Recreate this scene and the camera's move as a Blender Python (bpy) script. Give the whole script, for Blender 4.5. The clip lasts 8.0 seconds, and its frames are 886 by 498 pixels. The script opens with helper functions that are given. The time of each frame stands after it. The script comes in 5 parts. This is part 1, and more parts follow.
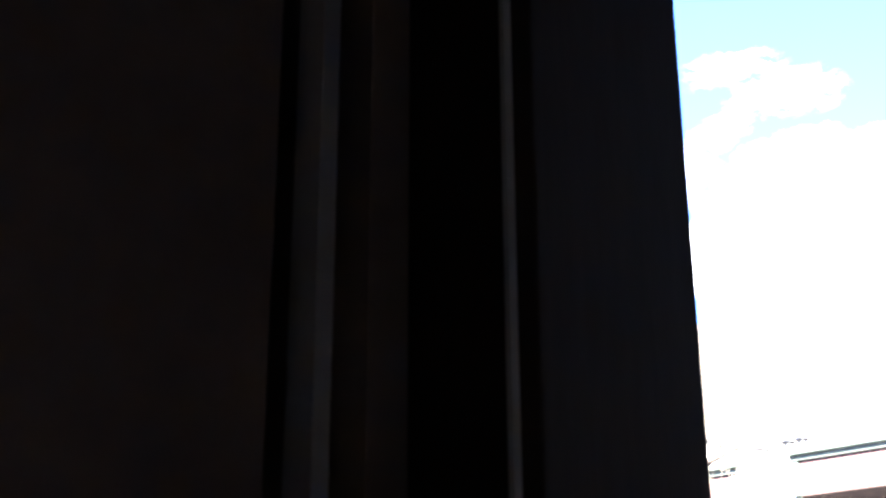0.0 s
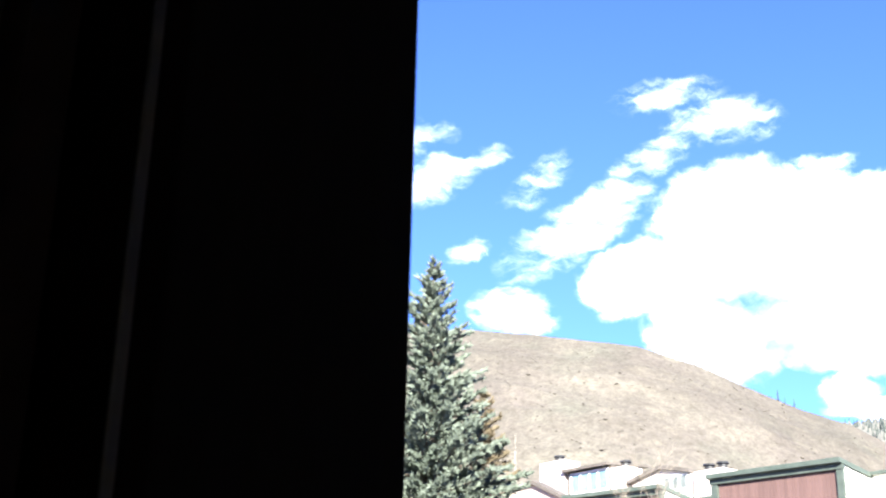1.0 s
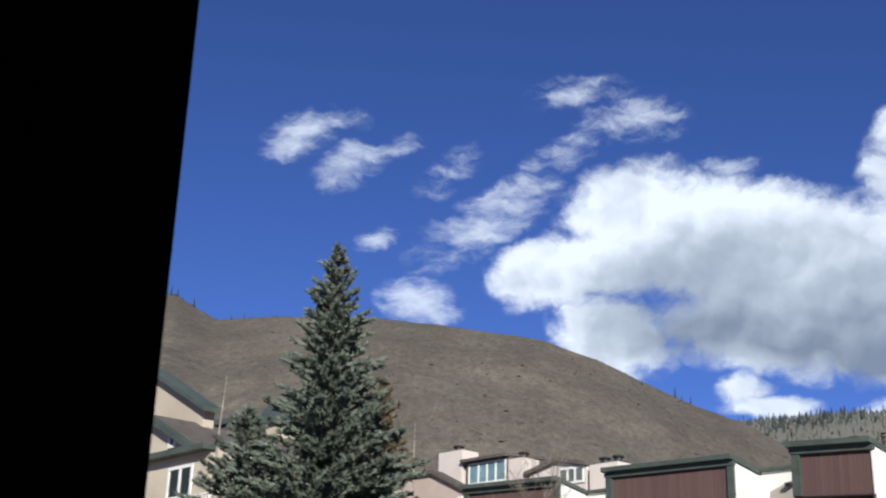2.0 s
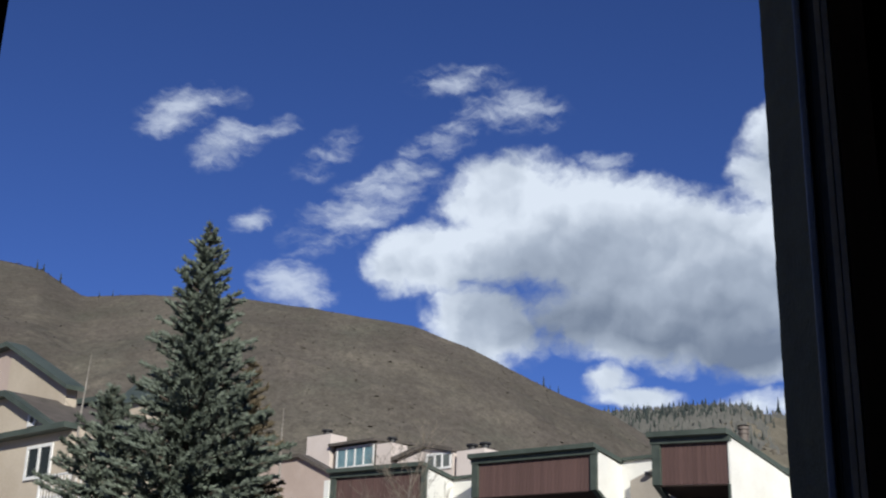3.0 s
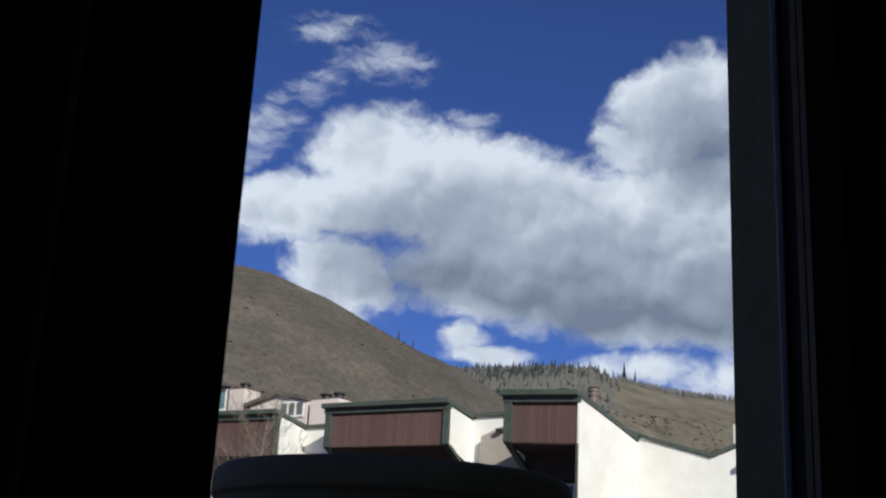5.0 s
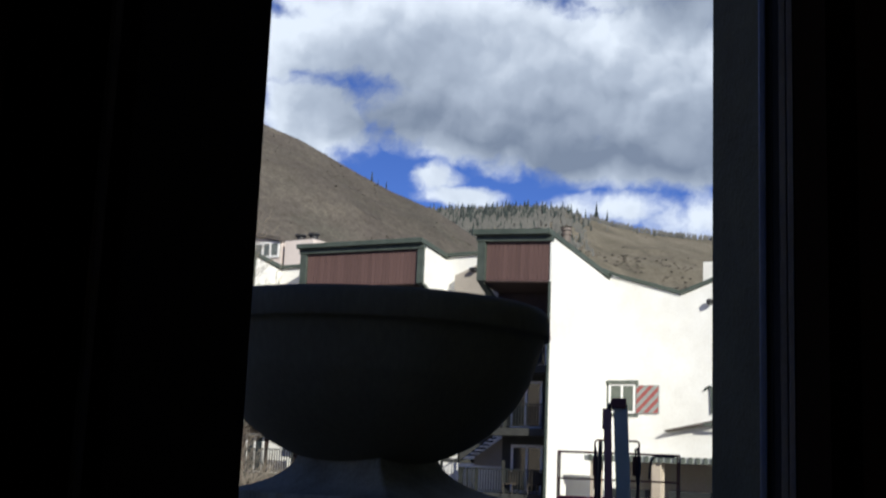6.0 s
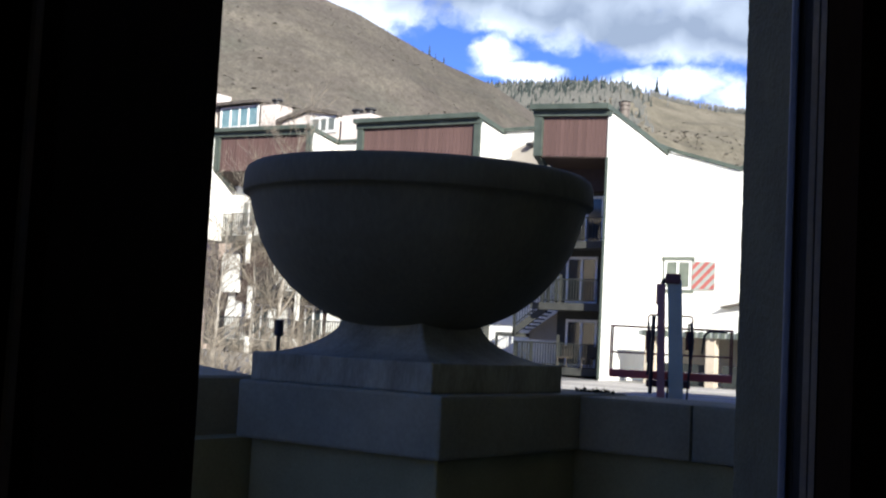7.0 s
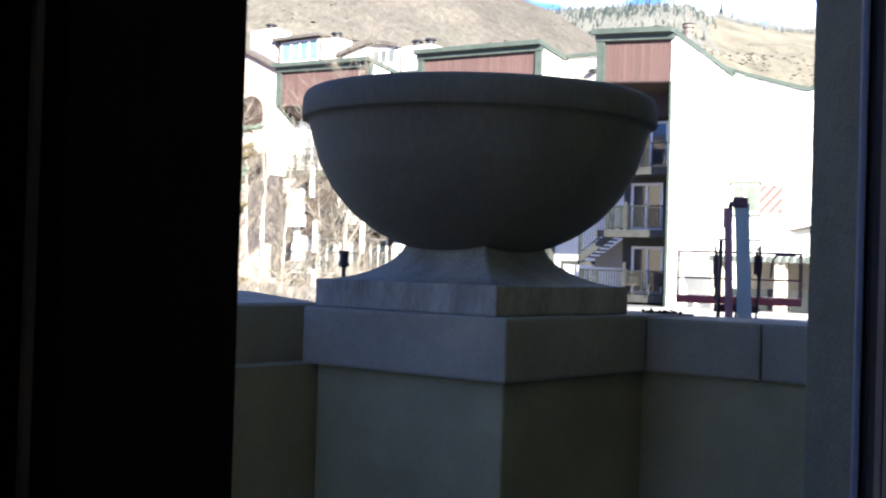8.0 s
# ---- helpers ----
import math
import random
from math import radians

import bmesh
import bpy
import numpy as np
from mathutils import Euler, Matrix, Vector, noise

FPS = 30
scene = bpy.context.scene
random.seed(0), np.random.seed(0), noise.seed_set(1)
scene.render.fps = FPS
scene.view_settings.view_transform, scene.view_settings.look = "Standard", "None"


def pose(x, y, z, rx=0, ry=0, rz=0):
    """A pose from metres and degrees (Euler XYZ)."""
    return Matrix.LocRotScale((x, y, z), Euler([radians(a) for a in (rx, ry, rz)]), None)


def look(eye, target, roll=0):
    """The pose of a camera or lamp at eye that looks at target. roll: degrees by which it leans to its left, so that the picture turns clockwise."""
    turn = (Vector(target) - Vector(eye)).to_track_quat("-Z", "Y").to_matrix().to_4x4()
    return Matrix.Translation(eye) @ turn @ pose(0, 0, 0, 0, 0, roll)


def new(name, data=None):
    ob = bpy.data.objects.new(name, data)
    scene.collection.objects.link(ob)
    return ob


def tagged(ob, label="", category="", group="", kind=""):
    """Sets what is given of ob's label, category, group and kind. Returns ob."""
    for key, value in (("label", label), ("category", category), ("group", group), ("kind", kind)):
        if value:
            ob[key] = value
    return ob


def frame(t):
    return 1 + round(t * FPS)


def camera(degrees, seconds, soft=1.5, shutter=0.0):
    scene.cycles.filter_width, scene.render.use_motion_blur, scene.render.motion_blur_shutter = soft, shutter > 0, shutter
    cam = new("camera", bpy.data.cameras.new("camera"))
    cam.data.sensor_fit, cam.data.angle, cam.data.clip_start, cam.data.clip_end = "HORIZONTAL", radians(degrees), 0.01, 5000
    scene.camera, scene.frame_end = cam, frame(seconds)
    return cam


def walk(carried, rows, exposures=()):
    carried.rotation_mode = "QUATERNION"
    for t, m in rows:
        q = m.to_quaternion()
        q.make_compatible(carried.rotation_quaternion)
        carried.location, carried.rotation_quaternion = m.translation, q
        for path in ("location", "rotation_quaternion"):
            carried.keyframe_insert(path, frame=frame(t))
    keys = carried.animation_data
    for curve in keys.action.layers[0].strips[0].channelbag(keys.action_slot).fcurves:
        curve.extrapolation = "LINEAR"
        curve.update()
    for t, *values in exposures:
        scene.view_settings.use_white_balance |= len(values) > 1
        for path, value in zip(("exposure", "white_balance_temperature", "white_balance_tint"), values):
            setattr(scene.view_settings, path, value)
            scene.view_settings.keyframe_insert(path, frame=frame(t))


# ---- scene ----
# The camera stands in a dark room behind a tall window and looks out over a plaza.
cam = camera(39.55, 8.0, soft=2.1, shutter=0.3)
PATH = [
    (0, 0.045, 0.082, 1.585, -33.65, 19.57, 0.23),
    (0.5, 0.115, 0.079, 1.584, -35.34, 19.98, -0.65),
    (1, 0.169, 0.067, 1.585, -37.34, 20.18, -1.09),
    (2.3, 0.210, -0.032, 1.552, -43.72, 19.60, -1.83),
    (2.5, 0.216, -0.045, 1.550, -44.92, 19.51, -1.92),
    (3, 0.204, -0.072, 1.547, -48.18, 19.27, -1.59),
    (3.5, 0.177, -0.061, 1.557, -49.44, 19.07, -1.99),
    (4, 0.113, -0.017, 1.558, -51.71, 18.77, -2.13),
    (4.2, 0.100, -0.010, 1.555, -52.99, 18.47, -2.63),
    (5.3, -0.003, 0.058, 1.512, -56.36, 15.86, -2.62),
    (5.5, -0.018, 0.059, 1.511, -57.08, 13.96, -2.74),
    (6, -0.024, 0.040, 1.477, -56.53, 10.02, -2.30),
    (6.5, -0.011, 0.014, 1.450, -55.51, 6.54, -2.71),
    (7, 0.007, -0.005, 1.450, -53.92, 4.13, -2.91),
    (7.5, 0.033, -0.007, 1.438, -53.25, 1.89, -2.42),
    (8, 0.048, 0.016, 1.424, -50.88, 0.80, -1.74),
]
EXPOSURES = [
    (0.0, 4.6), (0.5, 4.4), (0.8, 3.5), (1.0, 2.65), (1.2, 1.8), (1.7, 0.7), (2.3, 0.22), (2.5, 0.18), (3.0, 0.08), (3.5, 0.0), (5.5, 0.0), (6.0, 0.25), (6.5, 0.75),
    (7.0, 1.18), (7.5, 1.78), (8.0, 2.45),
]
walk(cam, [(t, pose(x, y, z, 90 + p, r, w)) for t, x, y, z, w, p, r in PATH], EXPOSURES)

# ---- light: clear mountain sky, sun behind the camera's own building
SUN_DIR = Vector((-0.54, -0.74, 0.40)).normalized()
world = bpy.data.worlds.new("sky")
world.use_nodes = True
scene.world = world
wn = world.node_tree
sky = wn.nodes.new("ShaderNodeTexSky")
sky.sky_type, sky.sun_disc = "NISHITA", False
sky.sun_elevation = math.asin(SUN_DIR.z)
sky.sun_rotation = math.atan2(SUN_DIR.x, SUN_DIR.y)
sky.altitude, sky.air_density, sky.dust_density, sky.ozone_density = 2500, 0.85, 0.3, 2.2
tint = wn.nodes.new("ShaderNodeMix")
tint.data_type, tint.blend_type = "RGBA", "MULTIPLY"
tint.inputs[0].default_value = 1.0
tint.inputs[7].default_value = (0.72, 0.97, 1.72, 1)
wn.links.new(sky.outputs[0], tint.inputs[6])
wn.links.new(tint.outputs[2], wn.nodes["Background"].inputs[0])
wn.nodes["Background"].inputs[1].default_value = 0.05
sun_data = bpy.data.lights.new("sun", "SUN")
sun_data.energy, sun_data.angle, sun_data.color = 4.9, radians(0.5), (0.97, 0.955, 0.88)
sun = new("sun", sun_data)
sun.matrix_world = look(SUN_DIR * 60, (0, 0, 0))


# ---- materials
def node(nt, kind, **values):
    n = nt.nodes.new(kind)
    for k, v in values.items():
        n.inputs[k].default_value = v
    return n


def surface(name, dark, light, rough=0.8, scale=6.0, fine=60.0, bump=0.2, depth=0.01, metallic=0.0, streak=(1, 1, 1), random_tint=0.0, spec=0.4):
    """A surface with colour varied at two scales, an uneven gloss and fine relief."""
    m = bpy.data.materials.new(name)
    m.use_nodes = True
    nt = m.node_tree
    bsdf = nt.nodes["Principled BSDF"]
    co = nt.nodes.new("ShaderNodeTexCoord")
    mp = nt.nodes.new("ShaderNodeMapping")
    mp.inputs["Scale"].default_value = streak
    nt.links.new(co.outputs["Object"], mp.inputs[0])
    big = node(nt, "ShaderNodeTexNoise", Scale=scale, Detail=5.0, Roughness=0.6)
    small = node(nt, "ShaderNodeTexNoise", Scale=fine, Detail=3.0, Roughness=0.6)
    for n in (big, small):
        nt.links.new(mp.outputs[0], n.inputs["Vector"])
    add = nt.nodes.new("ShaderNodeMath")
    add.operation = "MULTIPLY_ADD"
    nt.links.new(small.outputs[0], add.inputs[0])
    add.inputs[1].default_value = 0.45
    nt.links.new(big.outputs[0], add.inputs[2])
    ramp = nt.nodes.new("ShaderNodeValToRGB")
    ramp.color_ramp.elements[0].position, ramp.color_ramp.elements[1].position = 0.5, 0.95
    ramp.color_ramp.elements[0].color, ramp.color_ramp.elements[1].color = (*dark, 1), (*light, 1)
    nt.links.new(add.outputs[0], ramp.inputs[0])
    colour = ramp.outputs[0]
    if random_tint:
        info = nt.nodes.new("ShaderNodeObjectInfo")
        hsv = nt.nodes.new("ShaderNodeHueSaturation")
        rng = nt.nodes.new("ShaderNodeMapRange")
        rng.inputs["To Min"].default_value, rng.inputs["To Max"].default_value = 1 - random_tint, 1 + random_tint
        nt.links.new(info.outputs["Random"], rng.inputs["Value"])
        nt.links.new(rng.outputs[0], hsv.inputs["Value"])
        nt.links.new(colour, hsv.inputs["Color"])
        colour = hsv.outputs[0]
    nt.links.new(colour, bsdf.inputs["Base Color"])
    gl = nt.nodes.new("ShaderNodeMapRange")
    gl.inputs["To Min"].default_value, gl.inputs["To Max"].default_value = max(0.02, rough - 0.12), min(1.0, rough + 0.1)
    nt.links.new(big.outputs[0], gl.inputs["Value"])
    nt.links.new(gl.outputs[0], bsdf.inputs["Roughness"])
    bsdf.inputs["Metallic"].default_value = metallic
    bsdf.inputs["Specular IOR Level"].default_value = spec
    bp = node(nt, "ShaderNodeBump", Strength=bump, Distance=depth)
    nt.links.new(add.outputs[0], bp.inputs["Height"])
    nt.links.new(bp.outputs[0], bsdf.inputs["Normal"])
    return m


STUCCO_WHITE = surface("white_stucco", (0.68, 0.66, 0.60), (0.82, 0.81, 0.76), 0.9, 0.5, 14, 0.3, 0.02)
STUCCO_TAN = surface("tan_stucco", (0.42, 0.352, 0.268), (0.54, 0.465, 0.37), 0.9, 0.4, 12, 0.3, 0.02)
STUCCO_GREY = surface("grey_tan_stucco", (0.30, 0.265, 0.22), (0.40, 0.355, 0.30), 0.9, 0.4, 12, 0.3, 0.02)
CHIMNEY_PINK = surface("pale_pink_stucco", (0.58, 0.50, 0.45), (0.68, 0.60, 0.55), 0.9, 0.4, 12, 0.3, 0.02)
STUCCO_PINK = surface("pink_stucco", (0.42, 0.33, 0.28), (0.52, 0.42, 0.37), 0.9, 0.4, 12, 0.3, 0.02)
STUCCO_NEAR = surface("buff_stucco", (0.262, 0.238, 0.122), (0.395, 0.36, 0.196), 0.92, 3.0, 90, 0.6, 0.006)
REVEAL = surface("rough_render_with_shade", (0.088, 0.085, 0.048), (0.130, 0.126, 0.074), 0.93, 9, 120, 0.9, 0.01)
CONCRETE = surface("cast_concrete", (0.24, 0.222, 0.152), (0.39, 0.36, 0.25), 0.85, 2.2, 70, 0.5, 0.006)
CONCRETE_WORN = surface("worn_streaked_concrete", (0.19, 0.178, 0.125), (0.47, 0.45, 0.34), 0.85, 3.4, 55, 0.6, 0.008, streak=(1.6, 1.6, 0.5))
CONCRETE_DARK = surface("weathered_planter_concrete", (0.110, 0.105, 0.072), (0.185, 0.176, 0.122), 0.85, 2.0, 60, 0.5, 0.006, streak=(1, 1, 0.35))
SIDING = surface("red_brown_siding", (0.094, 0.054, 0.047), (0.146, 0.086, 0.076), 0.75, 1.2, 18, 0.4, 0.01, streak=(3, 3, 0.25), random_tint=0.12)
TRIM_GREEN = surface("green_painted_trim", (0.045, 0.058, 0.048), (0.080, 0.096, 0.080), 0.6, 2, 30, 0.2)
ROOF_GREEN = surface("green_metal_roof", (0.048, 0.062, 0.050), (0.085, 0.104, 0.086), 0.55, 1, 20, 0.2)
ROOF_DARK = surface("brown_shingle_roof", (0.07, 0.06, 0.05), (0.14, 0.12, 0.105), 0.9, 2, 24, 0.7, 0.03)
FRAME_WHITE = surface("white_painted_wood", (0.68, 0.67, 0.64), (0.82, 0.81, 0.78), 0.5, 3, 40, 0.15)
RAIL = surface("grey_green_rail_paint", (0.016, 0.018, 0.017), (0.030, 0.034, 0.032), 0.6, 3, 40, 0.2)
# balcony wood colour includes the shade of the recesses
BALCONY = surface("shade_darkened_balcony_wood", (0.030, 0.031, 0.028), (0.055, 0.056, 0.051), 0.8, 3, 40, 0.3)
INTERIOR = surface("dark_brown_paint", (0.26, 0.185, 0.145), (0.38, 0.28, 0.225), 0.8, 2, 40, 0.3, 0.004, spec=0.15)
CASING = surface("dark_stained_casing", (0.046, 0.030, 0.021), (0.072, 0.047, 0.033), 0.8, 4, 60, 0.2, 0.002, streak=(2, 2, 0.3), spec=0.05)
HIGHLIGHT_BEAD = surface("pale_highlight_bead", (0.62, 0.60, 0.56), (0.78, 0.76, 0.72), 0.5, 4, 60, 0.2, 0.002)
WINDOW_FRAME = surface("dark_bronze_window_frame", (0.035, 0.04, 0.045), (0.07, 0.075, 0.085), 0.45, 4, 80, 0.2, 0.002)
ROOM_BOUNCE = surface("pale_brown_bounce_paint", (0.68, 0.58, 0.49), (0.78, 0.68, 0.58), 0.85, 2, 40, 0.3, 0.004)
STRIP_GREY = surface("worn_grey_aluminium", (0.22, 0.20, 0.17), (0.33, 0.30, 0.25), 0.45, 5, 80, 0.2, 0.002)
WINDOW_BLUE = surface("gasket_with_blue_highlight", (0.15, 0.175, 0.23), (0.23, 0.265, 0.34), 0.4, 4, 80, 0.2, 0.002)
FLOOR = surface("bounce_carpet", (0.24, 0.195, 0.155), (0.32, 0.26, 0.21), 0.95, 5, 120, 0.6, 0.006)
PAVING = surface("pale_paving", (0.30, 0.28, 0.26), (0.44, 0.42, 0.39), 0.9, 0.6, 12, 0.4, 0.01, random_tint=0.22)
PAVING_DARK = surface("grey_paving", (0.15, 0.145, 0.14), (0.24, 0.232, 0.222), 0.9, 0.6, 12, 0.4, 0.01)
BARK = surface("spruce_bark", (0.06, 0.045, 0.035), (0.13, 0.10, 0.08), 0.95, 6, 40, 0.8, 0.02)
NEEDLES = surface("blue_green_needles", (0.052, 0.068, 0.050), (0.20, 0.232, 0.182), 0.75, 1.2, 9, 0.3, 0.02)
NEEDLES_OLIVE = surface("olive_needles", (0.085, 0.066, 0.036), (0.165, 0.13, 0.08), 0.75, 1.2, 9, 0.3, 0.02)
BIRCH = surface("pale_aspen_bark", (0.17, 0.15, 0.125), (0.40, 0.365, 0.32), 0.85, 5, 30, 0.5, 0.01)
TWIG = surface("bare_twig_bark", (0.14, 0.118, 0.092), (0.26, 0.222, 0.176), 0.9, 5, 30, 0.4)
LIFT_RED = surface("red_lift_paint", (0.48, 0.08, 0.055), (0.62, 0.12, 0.085), 0.5, 3, 40, 0.2)
LIFT_PURPLE = surface("faded_maroon_steel", (0.33, 0.14, 0.115), (0.45, 0.20, 0.165), 0.5, 3, 40, 0.2)
LIFT_RAIL = surface("dark_red_rail_paint", (0.10, 0.032, 0.024), (0.16, 0.055, 0.04), 0.5, 3, 40, 0.2)
# brown taken down so the shade under the bays sits in the colour
RECESS_SHADE = surface("recess_boards_with_shade", (0.032, 0.020, 0.016), (0.058, 0.036, 0.029), 0.85, 3, 40, 0.3)
LIFT_GREY = surface("blue_grey_boom_paint", (0.36, 0.36, 0.25), (0.47, 0.47, 0.34), 0.45, 2, 40, 0.2)
LIFT_DARK = surface("black_machine_parts", (0.012, 0.012, 0.013), (0.03, 0.03, 0.032), 0.5, 3, 40, 0.2)
STRIPE_RED = surface("red_shutter_paint", (0.25, 0.065, 0.06), (0.34, 0.10, 0.09), 0.7, 3, 30, 0.2)
SHUTTER_GREY = surface("grey_shutter_paint", (0.22, 0.24, 0.22), (0.30, 0.32, 0.30), 0.7, 3, 30, 0.2)
FURNITURE = surface("brown_patio_furniture", (0.035, 0.028, 0.022), (0.08, 0.065, 0.05), 0.7, 5, 40, 0.2)
SPRIG = surface("dry_brown_leaves", (0.03, 0.032, 0.02), (0.08, 0.075, 0.045), 0.9, 8, 50, 0.3)

GLASS_DARK = bpy.data.materials.new("window_glass")
GLASS_DARK.use_nodes = True
_b = GLASS_DARK.node_tree.nodes["Principled BSDF"]
_b.inputs["Base Color"].default_value = (0.02, 0.03, 0.035, 1)
_b.inputs["Roughness"].default_value = 0.04
_b.inputs["Specular IOR Level"].default_value = 0.8


# smooth panes in an even pale grey
PANE_PALE = surface("pale_grey_pane", (0.10, 0.115, 0.11), (0.16, 0.175, 0.17), 0.15, 1.5, 20, 0.05, spec=0.7)
PANE_TEAL = surface("pane_with_teal_reflection", (0.10, 0.19, 0.21), (0.22, 0.33, 0.35), 0.12, 1.5, 20, 0.05, spec=0.7)


FLUE_BROWN = surface("weathered_brown_flue_metal", (0.10, 0.08, 0.065), (0.17, 0.14, 0.12), 0.6, 3, 40, 0.2)
HOOD_GREY = surface("grey_green_window_casing", (0.085, 0.10, 0.082), (0.13, 0.145, 0.12), 0.7, 3, 30, 0.2)


# ---- builders
def part(name, bm, material, parent=None, label="", smooth=False, bevel=0.0):
    if bevel:
        bmesh.ops.bevel(bm, geom=bm.edges[:], offset=bevel, segments=2, affect="EDGES", profile=0.6)
    bmesh.ops.recalc_face_normals(bm, faces=bm.faces[:])
    me = bpy.data.meshes.new(name)
    bm.to_mesh(me)
    bm.free()
    me.materials.append(material)
    if smooth:
        for p in me.polygons:
            p.use_smooth = True
    ob = new(name, me)
    if parent:
        ob.parent = parent
        ob.matrix_parent_inverse = parent.matrix_basis.inverted()
    if label:
        tagged(ob, label)
    return ob


def thing(name, label, category, place=(0, 0, 0), group="", kind=""):
    e = new(name)
    e.matrix_basis = Matrix.Translation(place)
    e.empty_display_size = 0.1
    return tagged(e, label, category, group, kind)


def bx(x0, x1, y0, y1, z0, z1, bm=None):
    bm = bm or bmesh.new()
    v = [bm.verts.new((x, y, z)) for x in (x0, x1) for y in (y0, y1) for z in (z0, z1)]
    for f in ((0, 1, 3, 2), (4, 6, 7, 5), (0, 4, 5, 1), (2, 3, 7, 6), (0, 2, 6, 4), (1, 5, 7, 3)):
        bm.faces.new([v[i] for i in f])
    return bm


def prism(pts, axis, a, b, bm=None):
    """A polygon in the plane across the axis (the other two axes in order), drawn out from a to b."""
    bm = bm or bmesh.new()

    def put(p, q):
        c = list(p)
        c.insert(axis, q)
        return bm.verts.new(c)
    lo, hi = [put(p, a) for p in pts], [put(p, b) for p in pts]
    bm.faces.new(lo)
    bm.faces.new(hi[::-1])
    for i in range(len(pts)):
        j = (i + 1) % len(pts)
        bm.faces.new((lo[i], lo[j], hi[j], hi[i]))
    return bm


def tube(p, q, r0, r1=None, n=8, bm=None, caps=True):
    bm = bm or bmesh.new()
    p, q = Vector(p), Vector(q)
    r1 = r0 if r1 is None else r1
    m = (q - p).to_track_quat("Z", "Y").to_matrix()
    rings = []
    for c, r in ((p, r0), (q, r1)):
        rings.append([bm.verts.new(c + m @ Vector((r * math.cos(6.2832 * i / n), r * math.sin(6.2832 * i / n), 0))) for i in range(n)])
    for i in range(n):
        j = (i + 1) % n
        bm.faces.new((rings[0][i], rings[0][j], rings[1][j], rings[1][i]))
    if caps:
        bm.faces.new(rings[0][::-1])
        bm.faces.new(rings[1])
    return bm


def bent(points, r, n=8, bm=None):
    bm = bm or bmesh.new()
    for a, b in zip(points, points[1:]):
        tube(a, b, r, r, n, bm)
    return bm


def lathe(profile, centre, n=64, bm=None):
    bm = bm or bmesh.new()
    rings = []
    for r, z in profile:
        rings.append([bm.verts.new((centre[0] + r * math.cos(6.28318 * i / n), centre[1] + r * math.sin(6.28318 * i / n), z)) for i in range(n)])
    for a, b in zip(rings, rings[1:]):
        for i in range(n):
            j = (i + 1) % n
            bm.faces.new((a[i], a[j], b[j], b[i]))
    bm.faces.new(rings[0][::-1])
    bm.faces.new(rings[-1])
    return bm


# ---- ground: one sheet, flat round the plaza, rising to the bare hill and the wooded ridge behind
def ramp_line(pairs, x):
    for (x0, y0), (x1, y1) in zip(pairs, pairs[1:]):
        if x <= x1:
            k = max(0.0, (x - x0) / (x1 - x0))
            return y0 + (y1 - y0) * k
    return pairs[-1][1]


HILL = [(-60, 0.12), (0, 0.24), (22, 0.31), (27, 0.308), (28.9, 0.3045), (30.8, 0.2863), (33.6, 0.2926), (38.1, 0.2974), (41.6, 0.2919), (44.1, 0.2859), (46.3, 0.2806), (49.0, 0.2639), (51.2, 0.2443), (53.6, 0.2233), (55.7, 0.2094), (58, 0.184), (64, 0.12), (75, 0.05), (100, 0.03), (180, 0.05)]
RIDGE = [(-60, 0.1), (40, 0.17), (55.5, 0.2075), (60, 0.2125), (61.6, 0.2125), (63.9, 0.2005), (66.5, 0.1925), (70, 0.187), (85, 0.16), (110, 0.1), (180, 0.1)]
R_HILL, R_RIDGE = 430.0, 900.0
EYE_Z = 1.45


def ground_height(az, r):
    if r < 105:
        return 0.0
    x, y = r * math.sin(radians(az)), r * math.cos(radians(az))
    n = noise.noise((x * 0.012, y * 0.012, 0.3)) + 0.5 * noise.noise((x * 0.04, y * 0.04, 1.7))
    n2 = noise.noise((x * 0.15, y * 0.15, 4.1))
    h = ramp_line(HILL, az) * R_HILL + EYE_Z
    k = (r - 105) / (R_HILL - 105)
    a = h * (k ** 1.12) if k < 1 else h * max(0.0, 1 - 0.6 * (k - 1))
    a += (n * 3.2 * min(1, k * 2) + n2 * 0.8) * (1 if k < 0.85 else 0.25)
    h2 = ramp_line(RIDGE, az) * R_RIDGE + EYE_Z
    k2 = (r - 330) / (R_RIDGE - 330)
    b = -5.0 if k2 < 0 else (h2 * k2 ** 0.9 if k2 < 1 else h2 * max(0.0, 1 - 0.5 * (k2 - 1)))
    b += (n * 6) * (0 if k2 < 0 else (1 if k2 < 0.8 else 0.15))
    return max(a, b, 0.0)


def ground_mesh():
    az = list(np.arange(-180, 10, 6.0)) + list(np.arange(10, 85, 0.3)) + list(np.arange(85, 180, 6.0))
    rs = [0.5, 3, 8, 20, 40, 70, 100] + list(np.linspace(106, 470, 70)) + list(np.linspace(485, 930, 50)) + [1000, 1300, 2000, 3000, 4500]
    verts = [(r * math.sin(radians(a)), r * math.cos(radians(a)), ground_height(a, r)) for a in az for r in rs]
    n, m = len(az), len(rs)
    faces = [(i * m + j, i * m + j + 1, ((i + 1) % n) * m + j + 1, ((i + 1) % n) * m + j) for i in range(n) for j in range(m - 1)]
    me = bpy.data.meshes.new("ground")
    me.from_pydata(verts, [], faces)
    for p in me.polygons:
        p.use_smooth = True
    return me


